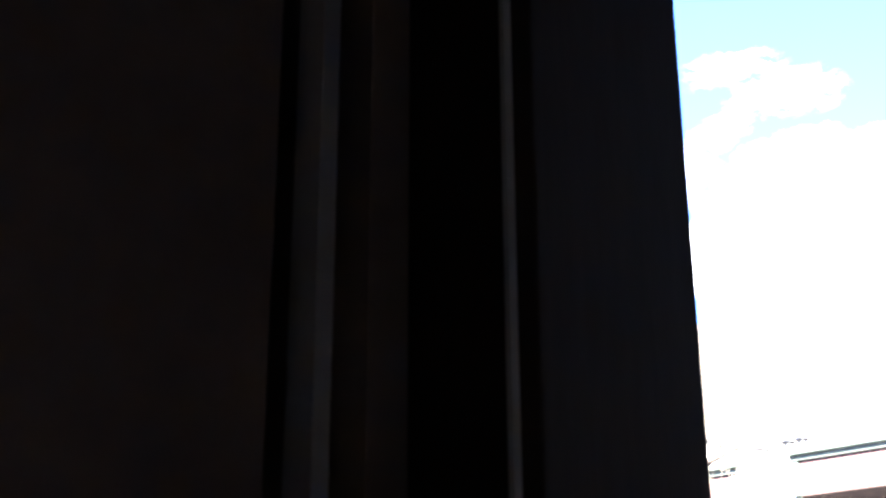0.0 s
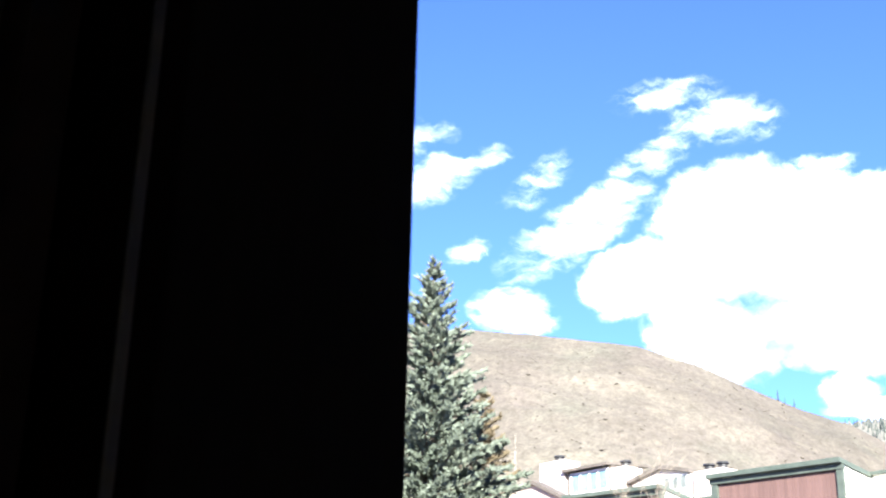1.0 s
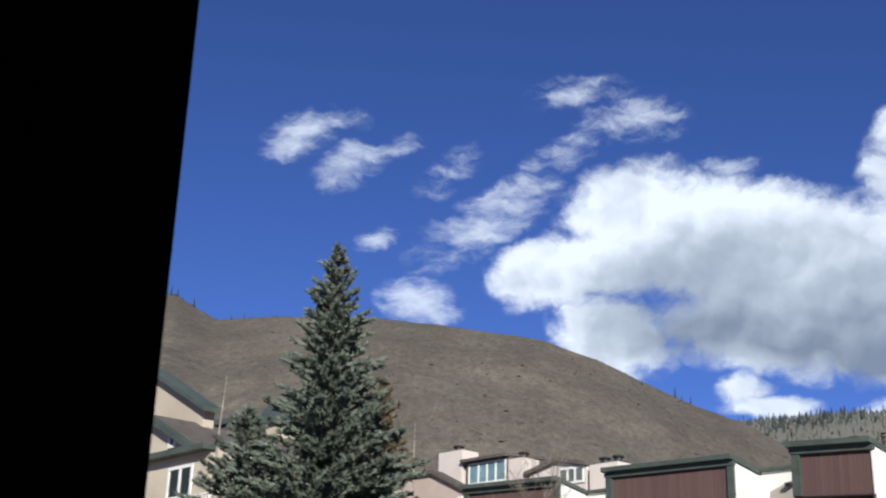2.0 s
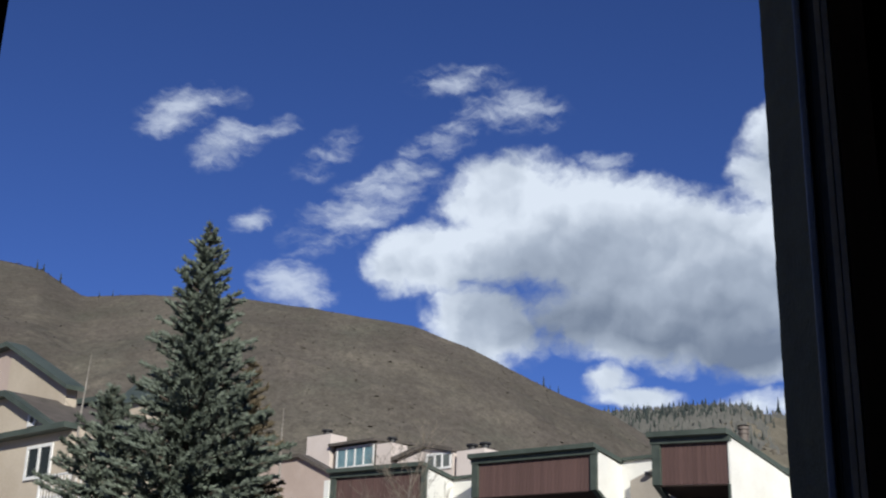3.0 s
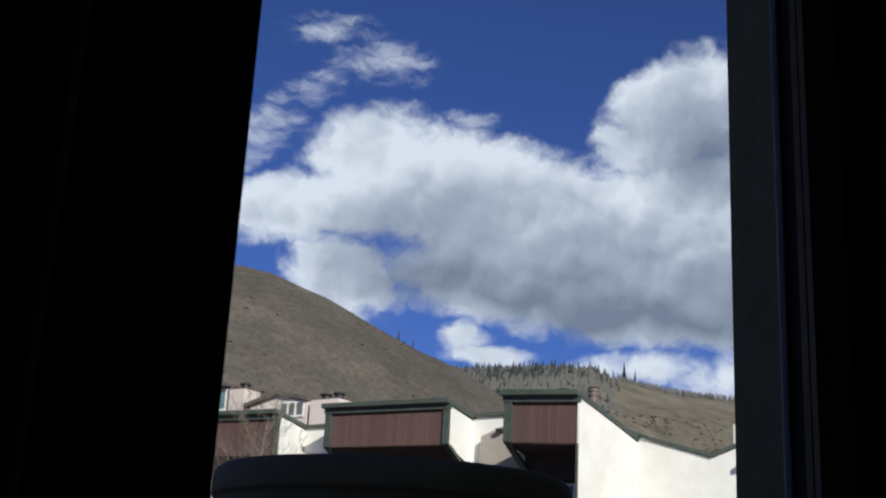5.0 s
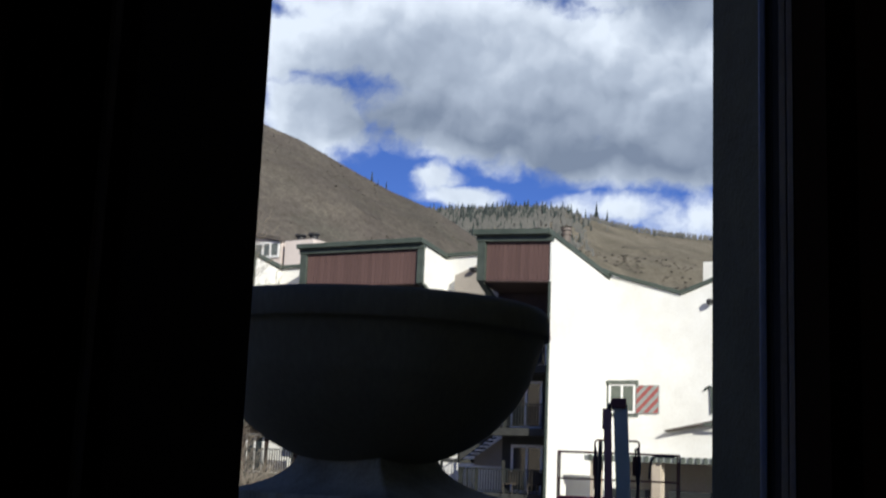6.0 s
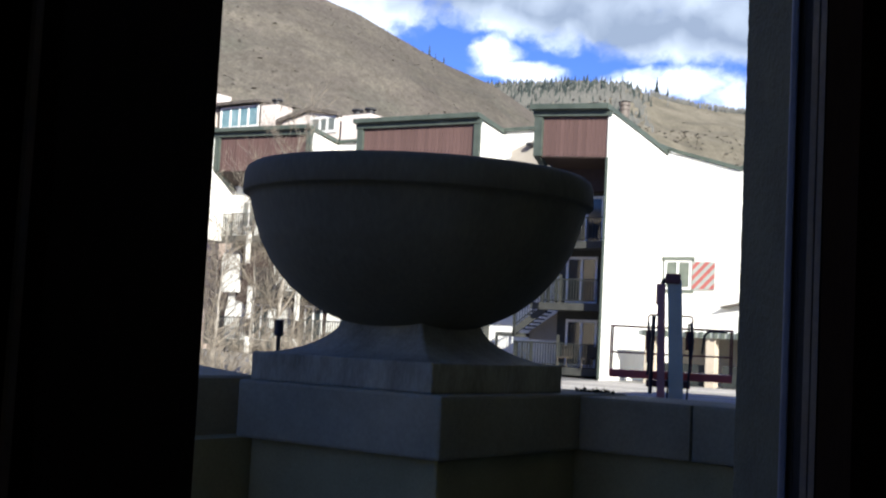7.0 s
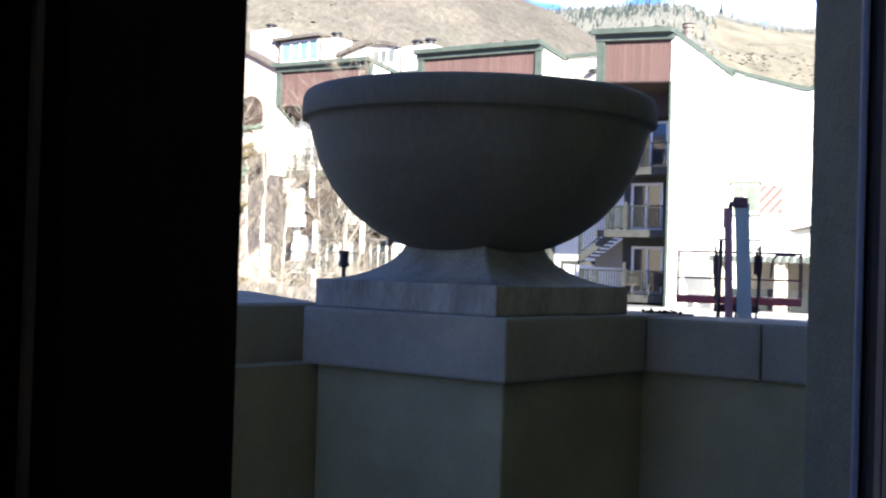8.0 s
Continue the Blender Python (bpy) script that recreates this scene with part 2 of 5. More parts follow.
def hillside():
    """Dry sagebrush: grey-brown slopes with paler grass, dark scrub dots and reddish patches."""
    m = bpy.data.materials.new("dry_sagebrush_slope")
    m.use_nodes = True
    nt = m.node_tree
    bsdf = nt.nodes["Principled BSDF"]
    co = nt.nodes.new("ShaderNodeTexCoord")
    # growth follows the fall line: it changes slowly down the slope and quickly along it
    fall = nt.nodes.new("ShaderNodeMapping")
    fall.vector_type = "TEXTURE"
    fall.inputs["Rotation"].default_value = (0, 0, radians(-45))
    fall.inputs["Scale"].default_value = (1, 4.5, 1.3)
    nt.links.new(co.outputs["Object"], fall.inputs[0])

    def tex(scale, detail=4.0):
        t = node(nt, "ShaderNodeTexNoise", Scale=scale, Detail=detail, Roughness=0.62)
        nt.links.new(fall.outputs[0], t.inputs["Vector"])
        return t.outputs[0]

    def ramp(src, a, b, ca, cb):
        r = nt.nodes.new("ShaderNodeValToRGB")
        r.color_ramp.elements[0].position, r.color_ramp.elements[1].position = a, b
        r.color_ramp.elements[0].color, r.color_ramp.elements[1].color = (*ca, 1), (*cb, 1)
        nt.links.new(src, r.inputs[0])
        return r.outputs[0]

    def mix(fac, a, b, mode="MIX"):
        x = nt.nodes.new("ShaderNodeMix")
        x.data_type, x.blend_type = "RGBA", mode
        nt.links.new(fac, x.inputs[0])
        nt.links.new(a, x.inputs[6])
        nt.links.new(b, x.inputs[7])
        return x.outputs[2]
    base = ramp(tex(0.03, 6), 0.35, 0.66, (0.112, 0.096, 0.080), (0.140, 0.126, 0.098))
    red = ramp(tex(0.05, 4), 0.35, 0.7, (0.130, 0.104, 0.088), (0.112, 0.107, 0.082))
    scrub = ramp(tex(0.55, 7), 0.46, 0.66, (0, 0, 0), (0.6, 0.6, 0.6))
    pale = ramp(tex(0.13, 8), 0.52, 0.72, (0, 0, 0), (0.5, 0.5, 0.5))
    straw = ramp(tex(0.8, 3), 0.3, 0.7, (0.16, 0.14, 0.105), (0.235, 0.205, 0.155))
    dark = ramp(tex(0.9, 2), 0.3, 0.7, (0.070, 0.060, 0.047), (0.105, 0.092, 0.070))
    half = ramp(tex(0.05, 3), 0.4, 0.6, (0.2, 0.2, 0.2), (0.75, 0.75, 0.75))
    c = mix(half, base, red)
    c = mix(scrub, c, dark)
    c = mix(pale, c, straw)
    # paler meadow on the far slope
    xyz = nt.nodes.new("ShaderNodeSeparateXYZ")
    nt.links.new(co.outputs["Object"], xyz.inputs[0])
    rng = nt.nodes.new("ShaderNodeMapRange")
    rng.inputs["From Min"].default_value, rng.inputs["From Max"].default_value = 430, 520
    nt.links.new(xyz.outputs[0], rng.inputs["Value"])
    meadow = ramp(tex(0.06, 6), 0.35, 0.7, (0.135, 0.120, 0.088), (0.235, 0.205, 0.15))
    c = mix(rng.outputs[0], c, meadow)
    # single bushes and bare soil between them
    for size, low_v, high_v in ((1.6, 0.84, 1.12), (0.5, 0.88, 1.10), (0.022, 0.86, 1.10)):
        grain = ramp(tex(size, 3), 0.36, 0.64, (low_v,) * 3, (high_v,) * 3)
        speck = nt.nodes.new("ShaderNodeMix")
        speck.data_type, speck.blend_type = "RGBA", "MULTIPLY"
        speck.inputs[0].default_value = 1.0
        nt.links.new(c, speck.inputs[6])
        nt.links.new(grain, speck.inputs[7])
        c = speck.outputs[2]
    nt.links.new(c, bsdf.inputs["Base Color"])
    bsdf.inputs["Roughness"].default_value = 0.97
    bsdf.inputs["Specular IOR Level"].default_value = 0.1
    bp = node(nt, "ShaderNodeBump", Strength=0.3, Distance=0.6)
    nt.links.new(tex(0.5, 5), bp.inputs["Height"])
    nt.links.new(bp.outputs[0], bsdf.inputs["Normal"])
    return m


HILLSIDE = hillside()
ground = new("ground", ground_mesh())
ground.data.materials.append(HILLSIDE)
tagged(ground, "dry brown sagebrush hillside rising behind a flat plaza", "ground", kind="structure")


# ---- clouds: a distant backdrop of fair-weather cloud, far behind the hills
def cloud_material():
    m = bpy.data.materials.new("cloud")
    m.use_nodes = True
    nt = m.node_tree
    nt.nodes.remove(nt.nodes["Principled BSDF"])
    uv = nt.nodes.new("ShaderNodeUVMap")
    warp = node(nt, "ShaderNodeTexNoise", Scale=0.30, Detail=5.0, Roughness=0.55)
    nt.links.new(uv.outputs[0], warp.inputs["Vector"])
    sub = nt.nodes.new("ShaderNodeVectorMath")
    sub.operation = "SUBTRACT"
    nt.links.new(warp.outputs["Color"], sub.inputs[0])
    sub.inputs[1].default_value = (0.5, 0.5, 0.5)
    scl = nt.nodes.new("ShaderNodeVectorMath")
    scl.operation = "MULTIPLY_ADD"
    nt.links.new(sub.outputs[0], scl.inputs[0])
    scl.inputs[1].default_value = (1.9, 1.4, 0)
    # small billows ride on the broad swell
    curl = node(nt, "ShaderNodeTexNoise", Scale=1.25, Detail=4.0, Roughness=0.6)
    nt.links.new(uv.outputs[0], curl.inputs["Vector"])
    off = nt.nodes.new("ShaderNodeVectorMath")
    off.operation = "SUBTRACT"
    nt.links.new(curl.outputs["Color"], off.inputs[0])
    off.inputs[1].default_value = (0.5, 0.5, 0.5)
    billow = nt.nodes.new("ShaderNodeVectorMath")
    billow.operation = "MULTIPLY_ADD"
    nt.links.new(off.outputs[0], billow.inputs[0])
    billow.inputs[1].default_value = (0.7, 0.55, 0)
    nt.links.new(uv.outputs[0], billow.inputs[2])
    nt.links.new(billow.outputs[0], scl.inputs[2])

    def math_node(op, a, b=None, clamp=False):
        n = nt.nodes.new("ShaderNodeMath")
        n.operation, n.use_clamp = op, clamp
        for i, v in enumerate((a, b)):
            if v is None:
                continue
            if isinstance(v, (int, float)):
                n.inputs[i].default_value = v
            else:
                nt.links.new(v, n.inputs[i])
        return n.outputs[0]

    def blob(u, v, w, h, turn, thick):
        mp = nt.nodes.new("ShaderNodeMapping")
        mp.vector_type = "TEXTURE"
        mp.inputs["Location"].default_value = (u, v, 0)
        mp.inputs["Rotation"].default_value = (0, 0, radians(turn))
        mp.inputs["Scale"].default_value = (w, h, 1)
        nt.links.new(scl.outputs[0], mp.inputs[0])
        g = nt.nodes.new("ShaderNodeTexGradient")
        g.gradient_type = "SPHERICAL"
        nt.links.new(mp.outputs[0], g.inputs[0])
        return math_node("MULTIPLY", g.outputs[1], thick)

    def heap_up(blobs):
        total = None
        for b in blobs:
            d = blob(*b)
            total = d if total is None else math_node("MAXIMUM", total, d)
        return total

    def torn(total, texture, strength, low_edge, high_edge):
        """Cloud thickness frayed by a noise, turned into cover."""
        tear = math_node("MULTIPLY", math_node("SUBTRACT", texture, 0.5), strength)
        near_cloud = math_node("MULTIPLY", total, 4.0, True)
        cover = nt.nodes.new("ShaderNodeMapRange")
        cover.interpolation_type = "SMOOTHSTEP"
        cover.inputs["From Min"].default_value, cover.inputs["From Max"].default_value = low_edge, high_edge
        nt.links.new(math_node("ADD", total, math_node("MULTIPLY", tear, near_cloud)), cover.inputs["Value"])
        return cover.outputs[0]

    def streaked(scale, detail, rough, lean, stretch):
        n = node(nt, "ShaderNodeTexNoise", Scale=scale, Detail=detail, Roughness=rough)
        drift = nt.nodes.new("ShaderNodeMapping")
        drift.inputs["Rotation"].default_value = (0, 0, radians(lean))
        drift.inputs["Scale"].default_value = stretch
        nt.links.new(scl.outputs[0], drift.inputs[0])
        nt.links.new(drift.outputs[0], n.inputs["Vector"])
        return n.outputs[0]
    heap_cover = torn(heap_up(HEAPS), streaked(0.55, 7.0, 0.55, -20, (0.8, 1.1, 1)), 1.9, 0.05, 0.85)
    wisp_cover = torn(heap_up(WISPS), streaked(0.75, 8.0, 0.6, -28, (0.55, 1.35, 1)), 2.3, 0.05, 1.15)
    alpha = math_node("MAXIMUM", heap_cover, math_node("MULTIPLY", wisp_cover, 0.72))
    # sunlit crowns and grey undersides: the billows are lit from above, the thick parts are grey below
    lobes = node(nt, "ShaderNodeTexNoise", Scale=0.42, Detail=3.0, Roughness=0.45)
    nt.links.new(scl.outputs[0], lobes.inputs["Vector"])
    # shading follows the broad billows only
    broad = node(nt, "ShaderNodeTexNoise", Scale=0.30, Detail=1.2, Roughness=0.45)
    nt.links.new(uv.outputs[0], broad.inputs["Vector"])
    swell = nt.nodes.new("ShaderNodeVectorMath")
    swell.operation = "MULTIPLY_ADD"
    nt.links.new(broad.outputs["Color"], swell.inputs[0])
    swell.inputs[1].default_value = (3.4, 2.6, 0)
    nt.links.new(uv.outputs[0], swell.inputs[2])
    sep = nt.nodes.new("ShaderNodeSeparateXYZ")
    nt.links.new(swell.outputs[0], sep.inputs[0])
    low = math_node("MULTIPLY", math_node("SUBTRACT", math_node("SUBTRACT", 23.9, sep.outputs[1]), math_node("MULTIPLY", math_node("SUBTRACT", sep.outputs[0], 49.7), 0.11)), 0.155, True)
    belly = math_node("MULTIPLY", blob(62.5, 17.0, 16.0, 7.5, -5, 1.0), 3.0, True)
    belly3 = blob(67.4, 22.2, 5.4, 3.8, 0, 1.0)
    sag = math_node("MULTIPLY", math_node("SUBTRACT", sep.outputs[0], 60.5), 0.5, True)
    high = math_node("MULTIPLY", math_node("ADD", math_node("SUBTRACT", sep.outputs[1], 14.9), math_node("MULTIPLY", sag, 1.1)), 0.6, True)
    grey = math_node("MAXIMUM", math_node("MULTIPLY", math_node("MULTIPLY", low, belly), high), belly3)
    grey = math_node("ADD", grey, math_node("MULTIPLY", math_node("SUBTRACT", lobes.outputs[0], 0.5), 0.35))
    # relief of the billows: each one is brighter on the side that faces the sun
    shifted = nt.nodes.new("ShaderNodeVectorMath")
    shifted.operation = "ADD"
    nt.links.new(scl.outputs[0], shifted.inputs[0])
    shifted.inputs[1].default_value = (-0.35, 0.6, 0)
    heights = []
    for src in (scl.outputs[0], shifted.outputs[0]):
        h = node(nt, "ShaderNodeTexNoise", Scale=0.30, Detail=3.5, Roughness=0.45)
        nt.links.new(src, h.inputs["Vector"])
        heights.append(h.outputs[0])
    grey = math_node("ADD", grey, math_node("MULTIPLY", math_node("SUBTRACT", heights[1], heights[0]), 1.25), True)
    col = nt.nodes.new("ShaderNodeValToRGB")
    for pos, c in ((0.0, (0.68, 0.755, 0.86, 1)), (1.0, (0.175, 0.222, 0.31, 1))):
        col.color_ramp.elements[0 if pos == 0.0 else 1].position = pos
        col.color_ramp.elements[0 if pos == 0.0 else 1].color = c
    mid = col.color_ramp.elements.new(0.45)
    mid.color = (0.375, 0.44, 0.545, 1)
    nt.links.new(grey, col.inputs[0])
    em = nt.nodes.new("ShaderNodeEmission")
    nt.links.new(col.outputs[0], em.inputs[0])
    em.inputs[1].default_value = 1.0
    tr = nt.nodes.new("ShaderNodeBsdfTransparent")
    mx = nt.nodes.new("ShaderNodeMixShader")
    nt.links.new(alpha, mx.inputs[0])
    nt.links.new(tr.outputs[0], mx.inputs[1])
    nt.links.new(em.outputs[0], mx.inputs[2])
    nt.links.new(mx.outputs[0], nt.nodes["Material Output"].inputs[0])
    return m


# azimuth, height and half sizes in degrees, lean, thickness
HEAPS = [
    (46.8, 18.7, 3.8, 2.0, 12, 1.8), (51.0, 21.4, 4.6, 2.8, 6, 2.1), (49.6, 19.4, 3.4, 2.2, 0, 2.0), (55.5, 19.8, 6.8, 3.6, -4, 2.5), (60.5, 18.0, 8.5, 4.3, -6, 2.6),
    (58.6, 15.9, 8.5, 2.6, -4, 2.2), (66.5, 17.8, 7.5, 5.2, 0, 2.6), (49.8, 15.9, 3.9, 2.3, -26, 1.7), (66.0, 23.4, 5.2, 3.4, 28, 2.0),
    (72.0, 22.0, 6.0, 5.0, 0, 2.0), (65.0, 14.2, 7.5, 1.7, -3, 1.6), (55.7, 13.25, 1.7, 0.9, 14, 1.2), (56.7, 12.4, 2.6, 0.75, 4, 1.2),
    (64.0, 12.1, 4.6, 1.2, 8, 0.95), (69.0, 11.8, 4.5, 1.6, 0, 1.0),
]
WISPS = [
    (34.2, 24.7, 2.6, 1.5, 34, 1.0), (36.0, 25.5, 1.8, 0.8, 4, 0.7), (36.7, 23.5, 2.5, 1.3, 24, 0.95), (39.0, 24.5, 1.5, 0.7, 0, 0.55), (41.8, 23.4, 2.4, 1.2, 36, 0.65),
    (48.2, 27.1, 3.6, 1.0, 6, 0.68), (51.0, 25.7, 3.5, 1.4, -2, 0.95), (47.6, 24.2, 3.1, 0.95, 22, 0.8), (43.2, 20.8, 4.8, 1.7, 27, 0.95), (45.7, 22.2, 2.0, 1.3, 20, 0.75),
    (40.4, 17.2, 2.6, 1.3, -8, 1.25), (38.2, 19.9, 1.7, 0.65, 26, 0.8), (55.4, 23.3, 2.2, 0.6, 0, 0.8),
]


def cloud_sheet():
    us, vs, r = np.arange(14, 92, 2.0), np.arange(4, 44, 2.0), 3600
    verts, uvs = [], []
    for u in us:
        for v in vs:
            c = r * math.cos(radians(v))
            verts.append((c * math.sin(radians(u)), c * math.cos(radians(u)), EYE_Z + r * math.sin(radians(v))))
            uvs.append((u, v))
    m = len(vs)
    faces = [(i * m + j, i * m + j + 1, (i + 1) * m + j + 1, (i + 1) * m + j) for i in range(len(us) - 1) for j in range(m - 1)]
    me = bpy.data.meshes.new("backdrop")
    me.from_pydata(verts, [], faces)
    layer = me.uv_layers.new()
    for k, loop in enumerate(me.loops):
        layer.data[k].uv = uvs[loop.vertex_index]
    me.materials.append(cloud_material())
    return me


clouds = new("backdrop", cloud_sheet())
tagged(clouds, "white cumulus clouds with grey undersides in a blue sky", "clouds", kind="structure")

# ---- the camera's room: a dark room behind a tall window in a thick rendered wall
HEAD, SILL, FRONT, BACK = 3.05, 0.42, 0.885, 0.56
room = {}
# unseen surfaces, lightened to bounce daylight onto the window wall
for nm, b, mt in (
    ("wall_south", bx(-3.2, 4.2, -5.2, -5.0, 0, 3.3), ROOM_BOUNCE), ("wall_west", bx(-3.4, -3.2, -5.2, FRONT, 0, 3.3), ROOM_BOUNCE),
    ("wall_east", bx(4.0, 4.2, -5.0, FRONT, 0, 3.3), ROOM_BOUNCE), ("floor", bx(-3.4, 4.2, -5.2, FRONT - 0.02, -0.15, 0.0), FLOOR),
    ("ceiling", bx(-3.4, 4.2, -5.2, FRONT, 3.3, 3.5), ROOM_BOUNCE),
):
    room[nm] = part(nm, b, mt)
    tagged(room[nm], {"floor": "unseen carpeted floor of an unlit room, lightened to bounce light", "ceiling": "unseen ceiling of an unlit room, lightened to bounce light"}.get(nm, "unseen brown painted wall of an unlit room, lightened to bounce light"), nm.split("_")[0], kind="structure")
wall_north = thing("wall_north", "thick rendered window wall, dark inside", "wall", kind="structure")
part("inner_face", prism([(-3.2, BACK), (0.272, BACK), (0.272, 0.66), (-3.2, 0.66)], 2, 0, 3.3), INTERIOR, wall_north, "dark brown painted inner face")
part("inner_face", bx(2.0, 4.0, 0.682, 0.72, 0, 3.3), INTERIOR, wall_north, "dark brown painted inner face")
part("outer_face", bx(-3.4, 0.44, 0.662, FRONT, 0, 3.3), STUCCO_NEAR, wall_north, "buff stucco outer face")


def rough_reveal():
    """The outer jamb: a rendered face splayed outwards, with a chipped, uneven arris."""
    bm = bmesh.new()
    rows, rnd = [], random.Random(3)
    n = 150
    for i in range(n + 1):
        z = SILL + (HEAD - SILL) * i / n
        j = rnd.uniform(-0.0014, 0.0014)
        k = rnd.uniform(-0.0015, 0.0015)
        rows.append([bm.verts.new(p) for p in ((1.921, 0.708, z), (1.975, 0.757 + k, z), (2.03, 0.807 - k, z), (2.094 + j, 0.867 + j, z), (2.135, FRONT - 0.006, z))])
    for a, b in zip(rows, rows[1:]):
        for i in range(4):
            bm.faces.new((a[i], a[i + 1], b[i + 1], b[i]))
    return bm


# render colour kept below the outer stucco in place of shade from overhead
part("reveal", rough_reveal(), REVEAL, wall_north, "rough blue-grey rendered window reveal, darkened for shade")
part("outer_face", prism([(1.99, 0.722), (4.2, 0.722), (4.2, FRONT), (2.138, FRONT), (2.07, 0.815)], 2, 0, 3.3), STUCCO_NEAR, wall_north, "buff stucco outer face")
part("lintel", bx(0.2, 2.3, 0.60, FRONT, HEAD, 3.3), STUCCO_NEAR, wall_north)
part("apron", bx(0.2, 2.3, 0.60, FRONT, 0, SILL), STUCCO_NEAR, wall_north)
# unseen storeys, side wall and roof, sized to shade parapet and boom lift
upper = part("upper_wall", bx(-9, 26, 0.4, FRONT, 3.502, 9.0), STUCCO_NEAR, wall_north, "unseen stucco storeys, sized to shade the terrace and lift")
part("lower_wall", bx(4.21, 26, 0.4, FRONT, 0.0, 3.50), STUCCO_NEAR, wall_north, "unseen stucco ground floor, extended to shade the lift")
roof = part("roof", bx(-9, 26, -9, FRONT + 0.5, 9.0, 9.25), ROOF_DARK)
tagged(roof, "unseen dark roof of the camera's building, sized for its shadow", "roof", kind="structure")

window_1 = thing("window_1", "tall window with a dark bronze frame", "window", kind="structure")
part("casing", prism([(0.324, 0.455), (0.336, 0.450), (0.478, 0.502), (0.480, 0.508), (0.480, 0.66), (0.324, 0.66)], 2, 0.0, 3.25), CASING, window_1, "dark stained casing", bevel=0.0015)
# bead colour is raised to draw the highlight lines along the casing
part("bead", bx(0.3225, 0.3262, 0.4505, 0.4540, 0.0, 3.25), HIGHLIGHT_BEAD, window_1, "thin grey bead, pale for an edge highlight")
part("bead", bx(0.2810, 0.2895, 0.534, 0.56, 0.0, 3.25), HIGHLIGHT_BEAD, window_1, "thin grey bead, pale for an edge highlight")
part("casing", bx(0.296, 0.316, 0.515, 0.66, 0, 3.25), INTERIOR, window_1, "dark stained casing")


def jamb_strip(s0, s1, back, depth):
    """A flat strip of the right-hand frame, s metres along the frame's face."""
    def at(s, d):
        return (1.906 + 0.33 * s + 0.944 * d, 0.693 - 0.944 * s + 0.33 * d)
    return prism([at(s0, back), at(s1, back), at(s1, back + depth), at(s0, back + depth)], 2, SILL, HEAD)


# the frame's bluish highlight is put into this strip's colour
part("gasket", jamb_strip(-0.020, -0.0085, 0.0, 0.02), WINDOW_BLUE, window_1, "gasket strip with a blue-grey highlight in its colour", bevel=0.003)
part("frame", jamb_strip(-0.008, 0.0, 0.010, 0.05), WINDOW_FRAME, window_1, "dark bronze frame")
part("frame", jamb_strip(0.0005, 0.0125, 0.012, 0.05), WINDOW_FRAME, window_1, "dark bronze frame")
part("track", jamb_strip(0.013, 0.0228, 0.004, 0.03), STRIP_GREY, window_1, "worn grey aluminium track", bevel=0.001)
part("track", jamb_strip(0.0252, 0.0345, 0.0, 0.03), STRIP_GREY, window_1, "worn grey aluminium track", bevel=0.001)
part("frame", jamb_strip(0.0232, 0.0248, 0.012, 0.05), WINDOW_FRAME, window_1, "dark bronze frame")
part("casing", prism([(1.9185, 0.658), (1.95, 0.615), (2.08, 0.60), (2.08, 0.68), (1.975, 0.695), (1.95, 0.67)], 2, 0.0, HEAD), CASING, window_1, "dark stained casing")
part("head_frame", bx(0.474, 1.93, 0.62, 0.70, HEAD - 0.06, HEAD), WINDOW_FRAME, window_1)
part("sill", bx(0.44, 2.0, 0.60, FRONT + 0.04, SILL, SILL + 0.04), WINDOW_FRAME, window_1)

# ---- plaza and parapet
pavement = part("pavement", bx(-60, 95, FRONT, 100, -0.2, 0.012), PAVING_DARK)
tagged(pavement, "pale paved plaza", "pavement", kind="structure")

# ---- parapet, pier and urn
parapet = thing("parapet_wall", "stucco parapet with a thick concrete coping and a square pier", "parapet", (4.2, 2.9, 0))
part("wall", bx(4.21, 4.52, -8, 2.40, 0.0, 1.05), STUCCO_NEAR, parapet, "buff stucco wall")
part("wall", bx(-8, 4.3, 3.262, 3.75, 0.0, 1.05), STUCCO_NEAR, parapet, "buff stucco wall")
part("pier", bx(3.31, 4.50, 2.40, 3.255, 0.0, 1.05), STUCCO_NEAR, parapet, "buff stucco pier", bevel=0.012)
part("pier_cap", bx(3.265, 4.56, 2.362, 3.292, 1.05, 1.262), CONCRETE, parapet, "thick grey concrete cap", bevel=0.012)
for y0, y1 in ((1.90, 2.36), (0.2, 1.894), (-2, 0.194), (-5, -2.006)):
    part("coping", bx(4.16, 4.58, y0, y1, 1.05, 1.255), CONCRETE, parapet, "grey concrete coping", bevel=0.012)
for x0, x1 in ((1.2, 3.46), (-1.6, 1.194), (-5, -1.606)):
    part("coping", prism([(3.385, 1.05), (3.82, 1.05), (3.82, 1.30), (3.395, 1.268), (3.385, 1.258)], 0, x0, x1), CONCRETE, parapet, "grey concrete coping with a sloping top")

UC = (3.735, 2.86)
urn = thing("planter_urn", "large dark concrete bowl planter on a square plinth", "planter", (*UC, 1.262))
part("plinth", bx(3.312, 4.158, 2.44, 3.28, 1.262, 1.366), CONCRETE_WORN, urn, "square grey plinth", bevel=0.008)


